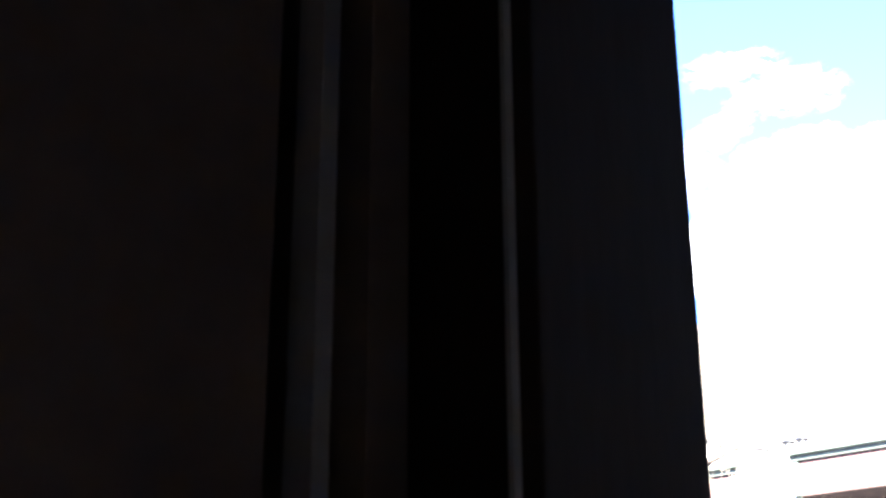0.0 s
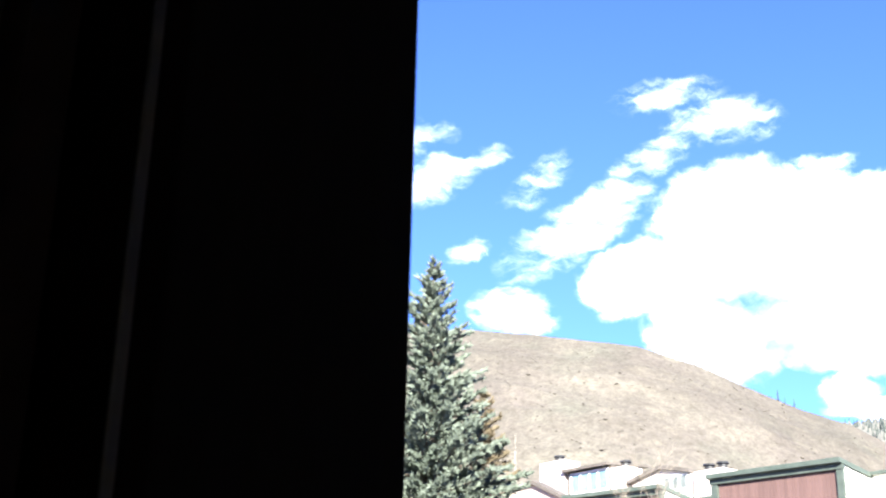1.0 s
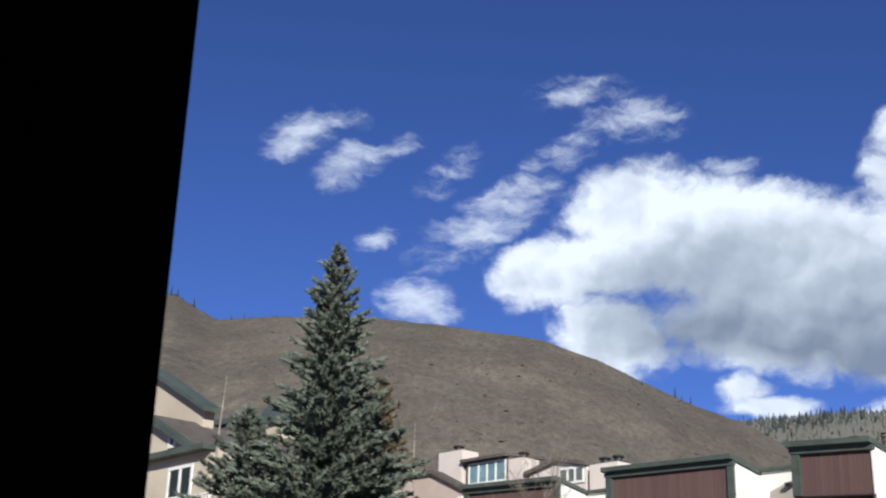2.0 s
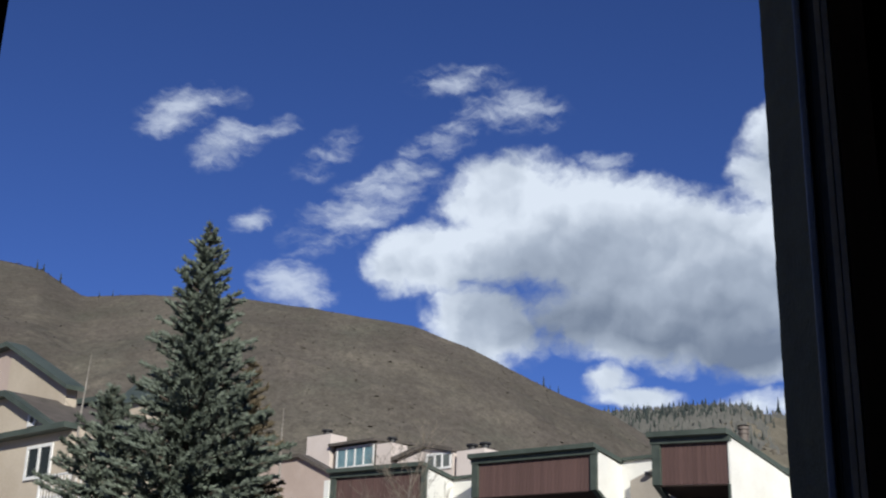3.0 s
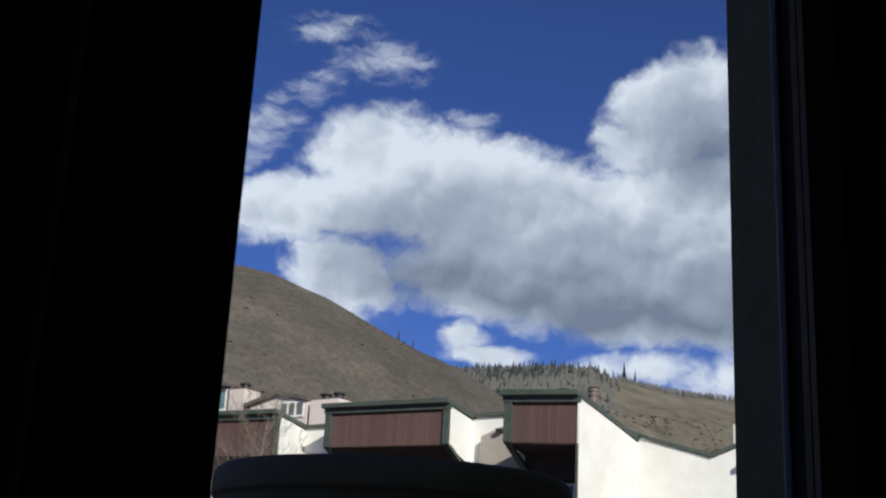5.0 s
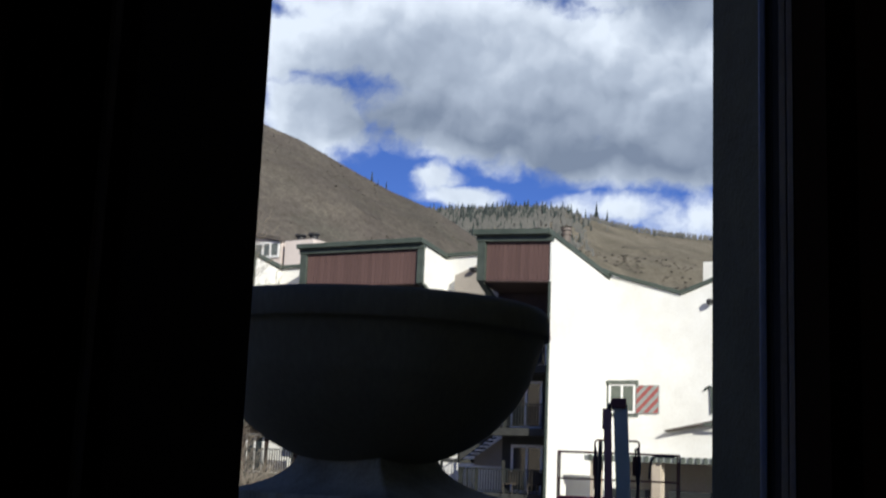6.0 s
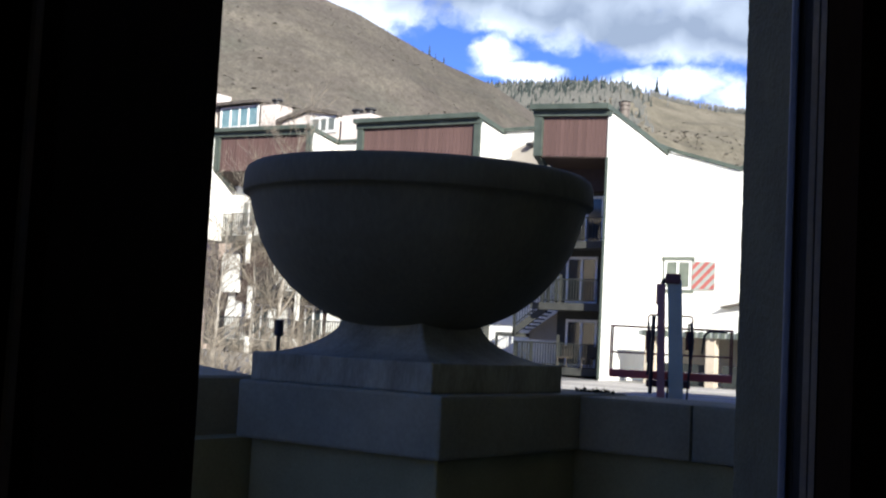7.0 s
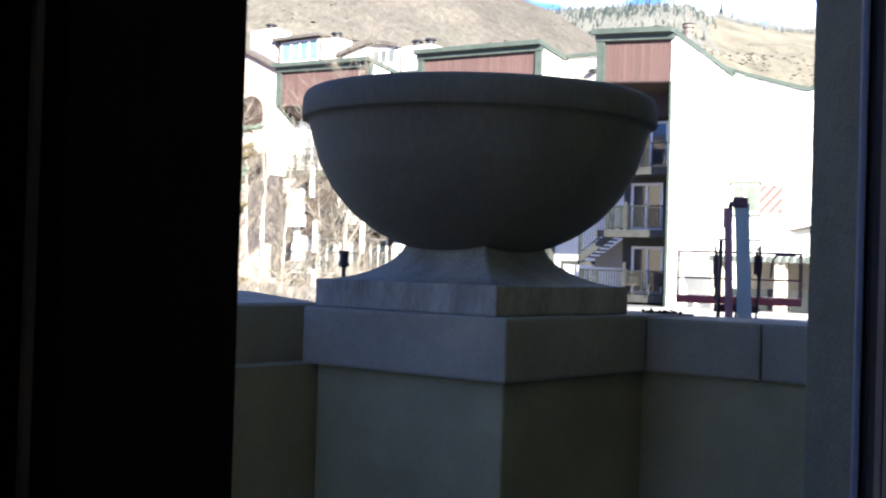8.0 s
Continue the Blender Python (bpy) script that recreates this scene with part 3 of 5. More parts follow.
def flared_foot():
    bm = bmesh.new()
    rings = []
    for k in range(15):
        s = k / 14
        u = (1 - s) ** 1.6
        half = 0.19 + 0.222 * u
        z = 1.364 + 0.15 * (1 - u ** 0.5) ** 1.1 * (1 - u) ** 0.5
        r = 0.012
        ring = []
        for cx, cy in ((1, 1), (-1, 1), (-1, -1), (1, -1)):
            a0 = math.atan2(cy, cx) - math.pi / 4
            for i in range(4):
                a = a0 + i * math.pi / 6
                ring.append(bm.verts.new((UC[0] + cx * (half - r) + r * math.cos(a), UC[1] + cy * (half - r) + r * math.sin(a), z)))
        rings.append(ring)
    n = len(rings[0])
    for a, b in zip(rings, rings[1:]):
        for i in range(n):
            bm.faces.new((a[i], a[(i + 1) % n], b[(i + 1) % n], b[i]))
    bm.faces.new(rings[0])
    bm.faces.new(rings[-1])
    return bm


part("foot", flared_foot(), CONCRETE_WORN, urn, "flared square foot")
BOWL = [(1.478, 0.18), (1.50, 0.280), (1.55, 0.383), (1.615, 0.470), (1.70, 0.543), (1.79, 0.594), (1.88, 0.622), (1.95, 0.642)]
bowl_profile = [(0.10, 1.474)] + [(ramp_line(BOWL, z), z) for z in np.linspace(1.478, 1.95, 30)] + [
    (0.650, 1.954), (0.664, 1.958), (0.668, 1.964), (0.664, 2.03), (0.656, 2.052), (0.642, 2.062), (0.60, 2.062), (0.585, 2.05), (0.575, 1.99), (0.2, 1.98)]
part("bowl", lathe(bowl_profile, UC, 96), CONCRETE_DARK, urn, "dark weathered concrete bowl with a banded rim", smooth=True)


# ---- the condominium across the plaza
def boards(parent, x, y0, y1, z0, z1, width=0.22, material=None):
    n = max(1, round((y1 - y0) / width))
    w = (y1 - y0) / n
    me = None
    for i in range(n):
        y = y0 + i * w
        if me is None:
            ob = part("board", bx(x - 0.03, x, y + 0.008, y + w - 0.008, z0, z1), material or SIDING, parent)
            me = ob.data
        else:
            ob = new("board", me)
            ob.parent = parent
            ob.matrix_parent_inverse = parent.matrix_basis.inverted()
            ob.location = (0, i * w, 0)


def window_unit(parent, x, y0, y1, z0, z1, panes=2, name="window", frame=0.09, material=None, depth=0.08, glass=None):
    """A window or glazed door in a wall that faces -X: frame with mullions proud of the wall, glass set back."""
    mt = material or FRAME_WHITE
    win = part(name, bx(x - 0.02, x + 0.01, y0, y1, z0, z1), BALCONY, parent)
    bm = bmesh.new()
    bx(x - depth, x - 0.02, y0, y0 + frame, z0, z1, bm)
    bx(x - depth, x - 0.02, y1 - frame, y1, z0, z1, bm)
    bx(x - depth, x - 0.02, y0 + frame, y1 - frame, z0, z0 + frame, bm)
    bx(x - depth, x - 0.02, y0 + frame, y1 - frame, z1 - frame, z1, bm)
    w = (y1 - y0 - 2 * frame) / panes
    for i in range(1, panes):
        yy = y0 + frame + i * w
        bx(x - depth, x - 0.02, yy - frame * 0.5, yy + frame * 0.5, z0 + frame, z1 - frame, bm)
    part("frame", bm, mt, win, "painted window frame")
    for i in range(panes):
        a = y0 + frame + i * w
        part("pane", bx(x - 0.04, x - 0.03, a, a + w, z0 + frame, z1 - frame), glass or GLASS_DARK, win)
    return win


def railing(parent, pts, z0, z1, material=None, step=0.13, thick=0.014):
    """Posts, rails and single balusters along a line of plan points."""
    mt = material or RAIL
    rail = part("railing", bent([(*p, z1) for p in pts], 0.035, 6), mt, parent)
    part("bottom_rail", bent([(*p, z0 + 0.10) for p in pts], 0.025, 6), mt, rail)
    shared = None
    for p, q in zip(pts, pts[1:]):
        n = max(1, int(math.dist(p, q) / step))
        for i in range(1, n):
            k = i / n
            x, y = p[0] + (q[0] - p[0]) * k, p[1] + (q[1] - p[1]) * k
            if shared is None:
                first = part("baluster", bx(x - thick, x + thick, y - thick, y + thick, z0 + 0.08, z1), mt, rail)
                shared = (first.data, x, y)
            else:
                ob = new("baluster", shared[0])
                ob.parent = rail
                ob.location = (x - shared[1], y - shared[2], 0)
    for p in pts:
        part("post", bx(p[0] - 0.04, p[0] + 0.04, p[1] - 0.04, p[1] + 0.04, z0, z1 + 0.05), mt, rail)
    return rail


condo = thing("condominium_building", "white stucco condominium with red-brown siding boxes and green trim", "building", (51, 34, 0))
XB = 51.1
# set-back main wall behind the boxes, with stepped eaves
part("wall", bx(XB, XB + 9, 28.6, 53, 0, 11.92), STUCCO_WHITE, condo, "white stucco wall")
part("wall", bx(XB, XB + 9, 24.98, 28.598, 0, 10.2), STUCCO_WHITE, condo, "white stucco wall")
part("wall", prism([(25.0, 0), (25.0, 10.50), (21.44, 9.43), (19.67, 10.06), (17.0, 11.0), (17.0, 0)], 0, XB + 0.004, XB + 8), STUCCO_WHITE, condo, "white stucco wall with a valley between two roofs")
part("eave", prism([(24.98, 10.53), (21.44, 9.46), (17.0, 11.03), (17.0, 11.2), (21.44, 9.63), (24.98, 10.68)], 0, XB - 0.12, XB + 8), ROOF_GREEN, condo, "green metal eave")
part("eave", bx(XB - 0.2, XB + 9.2, 28.62, 53, 11.925, 12.07), ROOF_GREEN, condo, "green metal eave")
part("chimney", bx(XB + 1.0, XB + 2.4, 18.6, 20.85, 9.0, 11.05), STUCCO_WHITE, condo, "white stucco chimney")


def box_bay(x0, y0, y1, ztop, zbot, zback, end_wall):
    """A projecting bay under a shed roof: boarded front framed in green, white cheek walls, open balconies below."""
    slope = (ztop - zback) / (XB - x0)
    bay = part("bay", prism([(x0 + 0.1, zbot), (XB + 0.05, zbot - 0.9), (XB + 0.05, zback - 0.25), (x0 + 0.1, ztop - 0.3)], 1, y0 + 0.05, y1 - 0.05), STUCCO_WHITE, condo, "white cheek walls of a projecting bay")
    part("siding_frame", bx(x0 - 0.06, x0 + 0.1, y0, y0 + 0.34, zbot, ztop - 0.2), TRIM_GREEN, bay, "green painted trim") if not end_wall else None
    part("siding_frame", bx(x0 - 0.06, x0 + 0.1, y1 - 0.40, y1, zbot, ztop - 0.2), TRIM_GREEN, bay, "green painted trim")
    a = y0 + (0.05 if end_wall else 0.34)
    part("fascia", bx(x0 - 0.10, x0 + 0.1, y0 - 0.05, y1 + 0.05, ztop - 0.50, ztop - 0.24), TRIM_GREEN, bay, "green fascia board")
    part("roof", prism([(x0 - 0.35, ztop - 0.22), (XB + 0.2, zback - 0.2), (XB + 0.2, zback), (x0 - 0.35, ztop)], 1, y0 - 0.08, y1 + 0.08), ROOF_GREEN, bay, "green metal shed roof")
    boards(bay, x0 + 0.1, a + 0.01, y1 - 0.41, zbot, ztop - 0.5)
    for yy in ((y0, y0 + 0.3), (y1 - 0.3, y1)):
        if end_wall and yy[0] == y0:
            continue
        part("bracket", prism([(x0 - 0.05, zbot + 0.002), (x0 + 0.25, zbot + 0.002), (x0 + 2.1, zbot - 1.15), (x0 + 1.75, zbot - 1.15)], 1, *yy), TRIM_GREEN, bay, "green sloping bracket")
    # soffit brown holds the shade under the bay
    part("soffit", prism([(x0 + 0.1, zbot - 0.05), (XB + 0.04, zbot - 0.96), (XB + 0.04, zbot - 0.905), (x0 + 0.1, zbot - 0.003)], 1, y0 + 0.04, y1 - 0.04), RECESS_SHADE, bay, "brown boarded soffit, darkened for shade")
    return bay




def rise(bay, y0, y1, height):
    """The bay's top climbs a little along the facade, from y0 to y1."""
    k = height / (y1 - y0)
    for ob in [bay] + list(bay.children):
        if ob.name.startswith("board"):
            ob.location.z += k * (ob.location.y + 0.3)
            continue
        for v in ob.data.vertices:
            v.co.z += k * (v.co.y - y0)


rise(box_bay(45.57, 25.05, 28.77, 11.66, 9.42, 10.52, True), 25.05, 28.77, 0.22)
rise(box_bay(48.93, 34.03, 41.86, 12.48, 10.27, 11.98, False), 34.03, 41.86, 0.18)
rise(box_bay(48.90, 45.08, 52.55, 12.58, 10.15, 12.05, False), 45.08, 52.55, 0.22)
# tall end wall of the nearest bay, straight to the ground
part("end_wall", prism([(45.57, 0), (XB + 0.02, 0), (XB + 0.02, 10.28), (45.57, 11.40)], 1, 25.05, 25.13), STUCCO_WHITE, condo, "white stucco end wall")
part("corner_trim", bx(45.50, 45.57, 25.046, 25.14, 0.05, 9.4), TRIM_GREEN, condo, "green corner board")
# recess linings are coloured as if already in shade
part("bay_soffit", bx(47.3, 51.0, 25.19, 28.7, 8.2, 9.36), RECESS_SHADE, condo, "boarded soffit of a bay, darkened for shade")
part("recess_side", bx(45.75, 47.9, 25.135, 25.18, 0, 9.34), RECESS_SHADE, condo, "boarded recess side, darkened for shade")
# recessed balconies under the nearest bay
part("recess_wall", bx(47.9, 48.1, 25.185, 28.6, 0, 9.4), BALCONY, condo, "boarded recess wall, darkened for shade")
for z in (0.45, 3.25, 5.95):
    slab = part("balcony", bx(46.45, 47.9, 25.185, 28.7, z - 0.32, z), BALCONY, condo, "wooden balcony floor, darkened for shade")
    railing(condo, [(46.5, 25.25), (46.5, 28.62), (47.8, 28.62)] if z > 1 else [(46.5, 25.25), (46.5, 27.6), (46.5, 29.9), (47.9, 29.9)], z, z + 1.02)
part("terrace", bx(46.45, 48.3, 28.705, 30.0, 0.02, 0.44), BALCONY, condo, "raised wooden terrace, darkened for shade")
for z, a, b in ((0.47, 26.5, 28.1), (3.27, 26.6, 28.2), (5.97, 26.4, 28.1)):
    window_unit(condo, 47.9, a, b, z, z + 2.1, 2, "balcony_door", 0.12)


# ---- boom lift parked on the plaza
def lift_point(s, z, back=0.0):
    """s along the basket, back towards the machine."""
    k = 27.0 / 22.0
    d, side = Vector((0.902, 0.431, 0)), Vector((0.431, -0.902, 0))
    p = Vector((19.85 * k, 9.49 * k, 0)) + side * (s * k) + d * back
    return Vector((p.x, p.y, 1.45 + (z - 1.45) * k))


LIFT_AT = lift_point(0, 1.45)
lift = thing("boom_lift", "red boom lift with a railed work basket", "boom lift", (LIFT_AT.x, LIFT_AT.y, 0))


def slab_between(a, b, z0, z1, d0, d1, lean=0.0):
    bm = bmesh.new()
    v = [bm.verts.new(lift_point(s + (lean if z == z1 else 0.0), z, d)) for s in (a, b) for d in (d0, d1) for z in (z0, z1)]
    for f in ((0, 1, 3, 2), (4, 6, 7, 5), (0, 4, 5, 1), (2, 3, 7, 6), (0, 2, 6, 4), (1, 5, 7, 3)):
        bm.faces.new([v[i] for i in f])
    return bm


basket = part("basket_floor", slab_between(-1.06, 1.02, 0.93, 1.06, -0.45, 0.45), LIFT_RED, lift, "red steel basket floor", bevel=0.01)
for d in (-0.43, 0.43):
    for z in (1.82, 1.36):
        part("rail", tube(lift_point(-1.05, z, d), lift_point(1.01, z, d), 0.017), LIFT_RAIL, basket)
    for s in (-1.05, -0.40, 0.33, 1.01):
        part("rail_post", tube(lift_point(s, 0.98, d), lift_point(s, 1.82, d), 0.019), LIFT_RAIL, basket)
for s in (-1.05, 1.01):
    for z in (1.82, 1.36):
        part("rail", tube(lift_point(s, z, -0.43), lift_point(s, z, 0.43), 0.017), LIFT_RAIL, basket)
for a, b in ((-0.42, -0.24), (0.10, 0.33)):
    part("hoop", bent([lift_point(a, 1.2, -0.5), lift_point(a, 2.0, -0.5), lift_point(a + 0.03, 2.03, -0.5), lift_point(b - 0.03, 2.03, -0.5), lift_point(b, 2.0, -0.5), lift_point(b, 1.2, -0.5)], 0.02), LIFT_RAIL, basket, "bent steel guard hoop")
part("guard_hoop", bent([lift_point(0.52, 1.4, 0.4), lift_point(0.55, 1.72, 0.4), lift_point(0.62, 1.8, 0.4), lift_point(0.95, 1.8, 0.4)], 0.025), LIFT_DARK, basket)
boom = part("boom", slab_between(-0.02, 0.22, 0.45, 2.62, -1.25, -0.95, -0.10), LIFT_GREY, lift, "blue-grey steel boom", bevel=0.015)
part("boom_head", slab_between(-0.15, 0.10, 2.55, 2.72, -1.3, -0.9), LIFT_RAIL, boom, bevel=0.03)
part("boom_head", bent([lift_point(-0.05, 2.66, -1.1), lift_point(-0.16, 2.64, -1.1), lift_point(-0.2, 2.55, -1.1), lift_point(-0.19, 2.35, -1.1)], 0.045), LIFT_DARK, boom, "curved black hose")
mast = part("jib", slab_between(-0.22, -0.09, 0.45, 2.52, -1.27, -1.0, -0.06), LIFT_PURPLE, lift, "faded maroon jib", bevel=0.01)
part("cylinder", tube(lift_point(-0.34, 0.7, -1.05), lift_point(-0.32, 2.0, -1.05), 0.042), LIFT_DARK, mast, "black hydraulic cylinder")
part("cylinder", tube(lift_point(-0.22, 2.2, -1.05), lift_point(-0.22, 2.55, -1.05), 0.10), LIFT_PURPLE, mast)
part("control_box", slab_between(0.22, 0.36, 1.45, 1.78, -0.75, -0.5), LIFT_RAIL, basket, "dark maroon control box", bevel=0.02)
part("control_box", slab_between(-0.45, -0.33, 1.42, 1.75, -0.75, -0.5), LIFT_RAIL, basket, "dark maroon control box", bevel=0.02)
for s, z0, z1, w in ((0.27, 0.62, 1.9, 0.022), (-0.06, 0.6, 2.3, 0.02), (0.31, 1.3, 1.92, 0.03), (-0.40, 1.0, 1.9, 0.028), (-0.37, 0.8, 1.7, 0.02)):
    part("hose", bent([lift_point(s, z0, -0.9), lift_point(s + 0.03, (z0 + z1) / 2, -0.88), lift_point(s - 0.01, z1, -0.9)], w), LIFT_DARK, lift, "bundle of black hoses")
part("platform_mount", slab_between(-0.42, 0.32, 0.80, 0.925, -0.9, -0.3), LIFT_RAIL, lift, "dark maroon platform mount", bevel=0.02)
part("chassis", slab_between(-0.7, 0.7, 0.40, 0.55, -1.7, 1.2), LIFT_RED, lift, "red steel chassis", bevel=0.03)
for s in (-0.62, 0.62):
    for d in (-1.3, 0.8):
        w = part("wheel", tube(lift_point(s - 0.13, 0.415, d), lift_point(s + 0.13, 0.415, d), 0.18, 0.18, 24), LIFT_DARK, lift, "black rubber tyre")
        part("rim", tube(lift_point(s - 0.135, 0.415, d), lift_point(s + 0.135, 0.415, d), 0.09, 0.09, 16), LIFT_RED, w)


# ---- trees
def spruce(place, height, radius, seed, material, label, levels=46, per=9, bare_tip=0.03):
    rnd = random.Random(seed)
    x, y, z = place
    t = thing("spruce_tree", label, "tree", place, "evergreen trees")
    bm = bmesh.new()
    for k in range(8):
        a, b = k / 8, (k + 1) / 8
        tube((x, y, z + height * a), (x, y, z + height * b), 0.26 * (1 - a) * height / 12 + 0.012, 0.26 * (1 - b) * height / 12 + 0.01, 10, bm)
    verts, faces = [], []
    for lv in range(levels):
        k = (lv + 0.6) / levels
        zz = z + height * (0.06 + 0.925 * k)
        reach = radius * (1 - k) ** 0.82 * min(1.0, 0.48 + 1.35 * k) + 0.10
        n = max(5, int(per * (1 - 0.35 * k)))
        turn = rnd.uniform(0, 6.28)
        for i in range(n):
            a = turn + 6.283 * (i + rnd.uniform(-0.28, 0.28)) / n
            lump = 0.95 + 0.5 * noise.noise((math.cos(a) * 1.3 + seed, math.sin(a) * 1.3, k * 9))
            ln = lump * reach * rnd.choice((0.6, 0.8, 0.9, 1.0, 1.12)) * rnd.uniform(0.85, 1.08)
            ln = min(ln, reach * 1.16)
            droop = 0.22 - 0.75 * k + rnd.uniform(-0.1, 0.1)
            root = Vector((x, y, zz + rnd.uniform(-0.08, 0.08)))
            d = Vector((math.cos(a), math.sin(a), -droop)).normalized()
            side = Vector((-math.sin(a), math.cos(a), 0))
            tube(root, root + d * ln * 0.9 + Vector((0, 0, 0.06 * ln)), 0.022 + 0.012 * ln, 0.006, 4, bm, False)
            m = max(5, int(ln / 0.036))
            for j in range(m):
                s = 0.16 + 0.84 * (j + rnd.random() * 0.8) / m
                up = 0.10 * ln * s * s
                c = root + d * (ln * s) + Vector((0, 0, up)) + side * rnd.uniform(-1, 1) * 0.34 * ln * (1.08 - s)
                # a spray: crossed tapering blades that point outwards and up, with needles spread to the sides
                size = (0.085 + 0.085 * rnd.random()) * (0.8 + 0.3 * (1 - k))
                out = (d * rnd.uniform(0.5, 1.1) + side * rnd.uniform(-0.8, 0.8) + Vector((0, 0, rnd.uniform(-0.1, 0.55)))).normalized()
                across = out.cross(Vector((rnd.uniform(-0.4, 0.4), rnd.uniform(-0.4, 0.4), 1))).normalized()
                lift_v = out.cross(across).normalized()
                for q in range(5):
                    g = q * math.pi * 0.4 + rnd.random()
                    w = across * math.cos(g) + lift_v * math.sin(g)
                    tip = c + out * size * rnd.uniform(0.7, 1.1) + w * size * rnd.uniform(0.35, 0.75)
                    p0 = c + w * 0.02 - out * size * 0.2
                    e = out.cross(w) * size * 0.15
                    b0 = len(verts)
                    verts.extend((p0 + e * 0.6, p0 - e * 0.6, (c + tip) / 2 - e, tip, (c + tip) / 2 + e))
                    faces.append((b0, b0 + 1, b0 + 2, b0 + 3, b0 + 4))
    part("trunk", bm, BARK, t, "rough brown trunk with limbs")
    me = bpy.data.meshes.new("crown")
    me.from_pydata([tuple(v) for v in verts], [], faces)
    me.materials.append(material)
    crown = new("crown", me)
    crown.parent = t
    crown.matrix_parent_inverse = t.matrix_basis.inverted()
    tagged(crown, "dense needle sprays with dark gaps")
    return t


spruce((15.55, 20.85, 0), 10.86, 3.1, 5, NEEDLES, "tall blue-green spruce beside the plaza", 60, 11)
spruce((17.6, 21.6, 0), 8.35, 1.9, 8, NEEDLES_OLIVE, "smaller olive-brown spruce behind a taller one", 44, 8)
spruce((14.9, 22.9, 0), 7.45, 2.7, 11, NEEDLES, "smaller blue-green spruce beside a taller one", 40, 9)


# ---- condominium: details of the walls
win = window_unit(condo, XB, 23.62, 24.93, 4.17, 5.50, 2, "window", 0.10, glass=PANE_PALE)
part("casing", bx(XB - 0.05, XB + 0.004, 23.5, 25.02, 4.02, 5.5), HOOD_GREY, win, "grey-green painted casing")
part("hood", bx(XB - 0.16, XB + 0.02, 23.5, 25.02, 5.505, 5.64), HOOD_GREY, win, "grey-green painted head board")
shutter = part("shutter", bx(XB - 0.07, XB + 0.02, 22.48, 23.58, 4.17, 5.43), SHUTTER_GREY, condo, "grey shutter with red diagonal stripes", bevel=0.01)


def stripes(parent, x, y0, y1, z0, z1, n=5):
    """Diagonal bands clipped to the shutter, a little proud of it."""
    w, h = y1 - y0, z1 - z0
    pitch = (w + h) / n
    for i in range(n):
        a, b = i * pitch + 0.06, i * pitch + 0.06 + pitch * 0.5
        pts = []
        for s, far in ((a, False), (b, True)):
            p = (s, 0.0) if s <= w else (w, s - w)
            q = (0.0, s) if s <= h else (s - h, h)
            pts += [p, q] if not far else [q, p]
        if a < w < b:
            pts.insert(len(pts), (w, 0.0))
        if a < h < b:
            pts.insert(2, (0.0, h))
        part("stripe", prism([(y1 - u, z0 + v) for u, v in [(w - u2, v2) for u2, v2 in pts]], 0, x - 0.074, x - 0.068), STRIPE_RED, parent, "faded red stripe")


stripes(shutter, XB, 22.50, 23.56, 4.19, 5.41)
lamp = part("wall_lamp", bx(XB - 0.12, XB + 0.02, 19.98, 20.12, 8.98, 9.15), LIFT_DARK, condo, "black wall lamp")
part("lamp_head", lathe([(0.05, 8.92), (0.13, 8.95), (0.15, 9.12), (0.06, 9.18)], (XB - 0.25, 20.05), 16), LIFT_DARK, lamp)
canopy = part("canopy", prism([(22.05, 3.38), (18.5, 4.02), (18.5, 4.16), (22.05, 3.44)], 0, XB - 0.45, XB + 0.02), ROOF_DARK, condo, "dark sloping entrance canopy")
part("fascia", bx(XB - 0.52, XB - 0.45, 18.5, 20.2, 3.66, 3.78), TRIM_GREEN, canopy)
part("downpipe", bent([(XB - 0.06, 20.35, 5.2), (XB - 0.06, 20.2, 5.35), (XB - 0.06, 20.05, 5.35), (XB - 0.06, 20.0, 4.2)], 0.05), TRIM_GREEN, condo)
# grey-tan panel set where a cast shadow falls on the white wall
part("stair_tower", prism([(28.8, 8.3), (33.25, 8.3), (33.25, 10.86), (28.8, 12.4)], 0, XB - 0.5, XB + 0.01), STUCCO_GREY, condo, "grey-tan panel in place of a shadow beside a bay")
lamp2 = part("wall_lamp", bx(XB - 0.85, XB - 0.5, 31.9, 32.2, 11.0, 11.15), LIFT_DARK, condo, "black floodlight")
for yy in (38.2, 37.1, 36.1, 35.0):
    v = part("roof_vent", tube((50.3, yy, 12.0), (50.3, yy, 12.66), 0.12, 0.12, 12), ROOF_DARK, condo)
    part("cowl", tube((50.3, yy, 12.66), (50.3, yy, 12.76), 0.20, 0.16, 12), ROOF_DARK, v)
for fx, fy, z0, z1, r in ((47.3, 25.3, 11.0, 12.05, 0.2), (46.3, 26.2, 11.2, 11.86, 0.2)):
    flue = part("flue", lathe([(r, z0), (r, z1 - 0.32), (r * 1.2, z1 - 0.31), (r * 1.2, z1 - 0.24), (r, z1 - 0.23), (r, z1 - 0.12), (r * 1.3, z1 - 0.11), (r * 1.25, z1), (r * 0.5, z1 + 0.02)], (fx, fy), 16), FLUE_BROWN, condo, "banded brown round flue")
    part("cowl", lathe([(r * 0.9, z1 + 0.02), (r * 1.35, z1 + 0.05), (r * 0.3, z1 + 0.12)], (fx, fy), 16), ROOF_DARK, flue)

# outside stair from the landing down along the white wall to a lower landing
stair = part("stair_landing", bx(47.0, 48.6, 28.7, 29.5, 2.98, 3.25), BALCONY, condo, "wooden stair landing, darkened for shade")
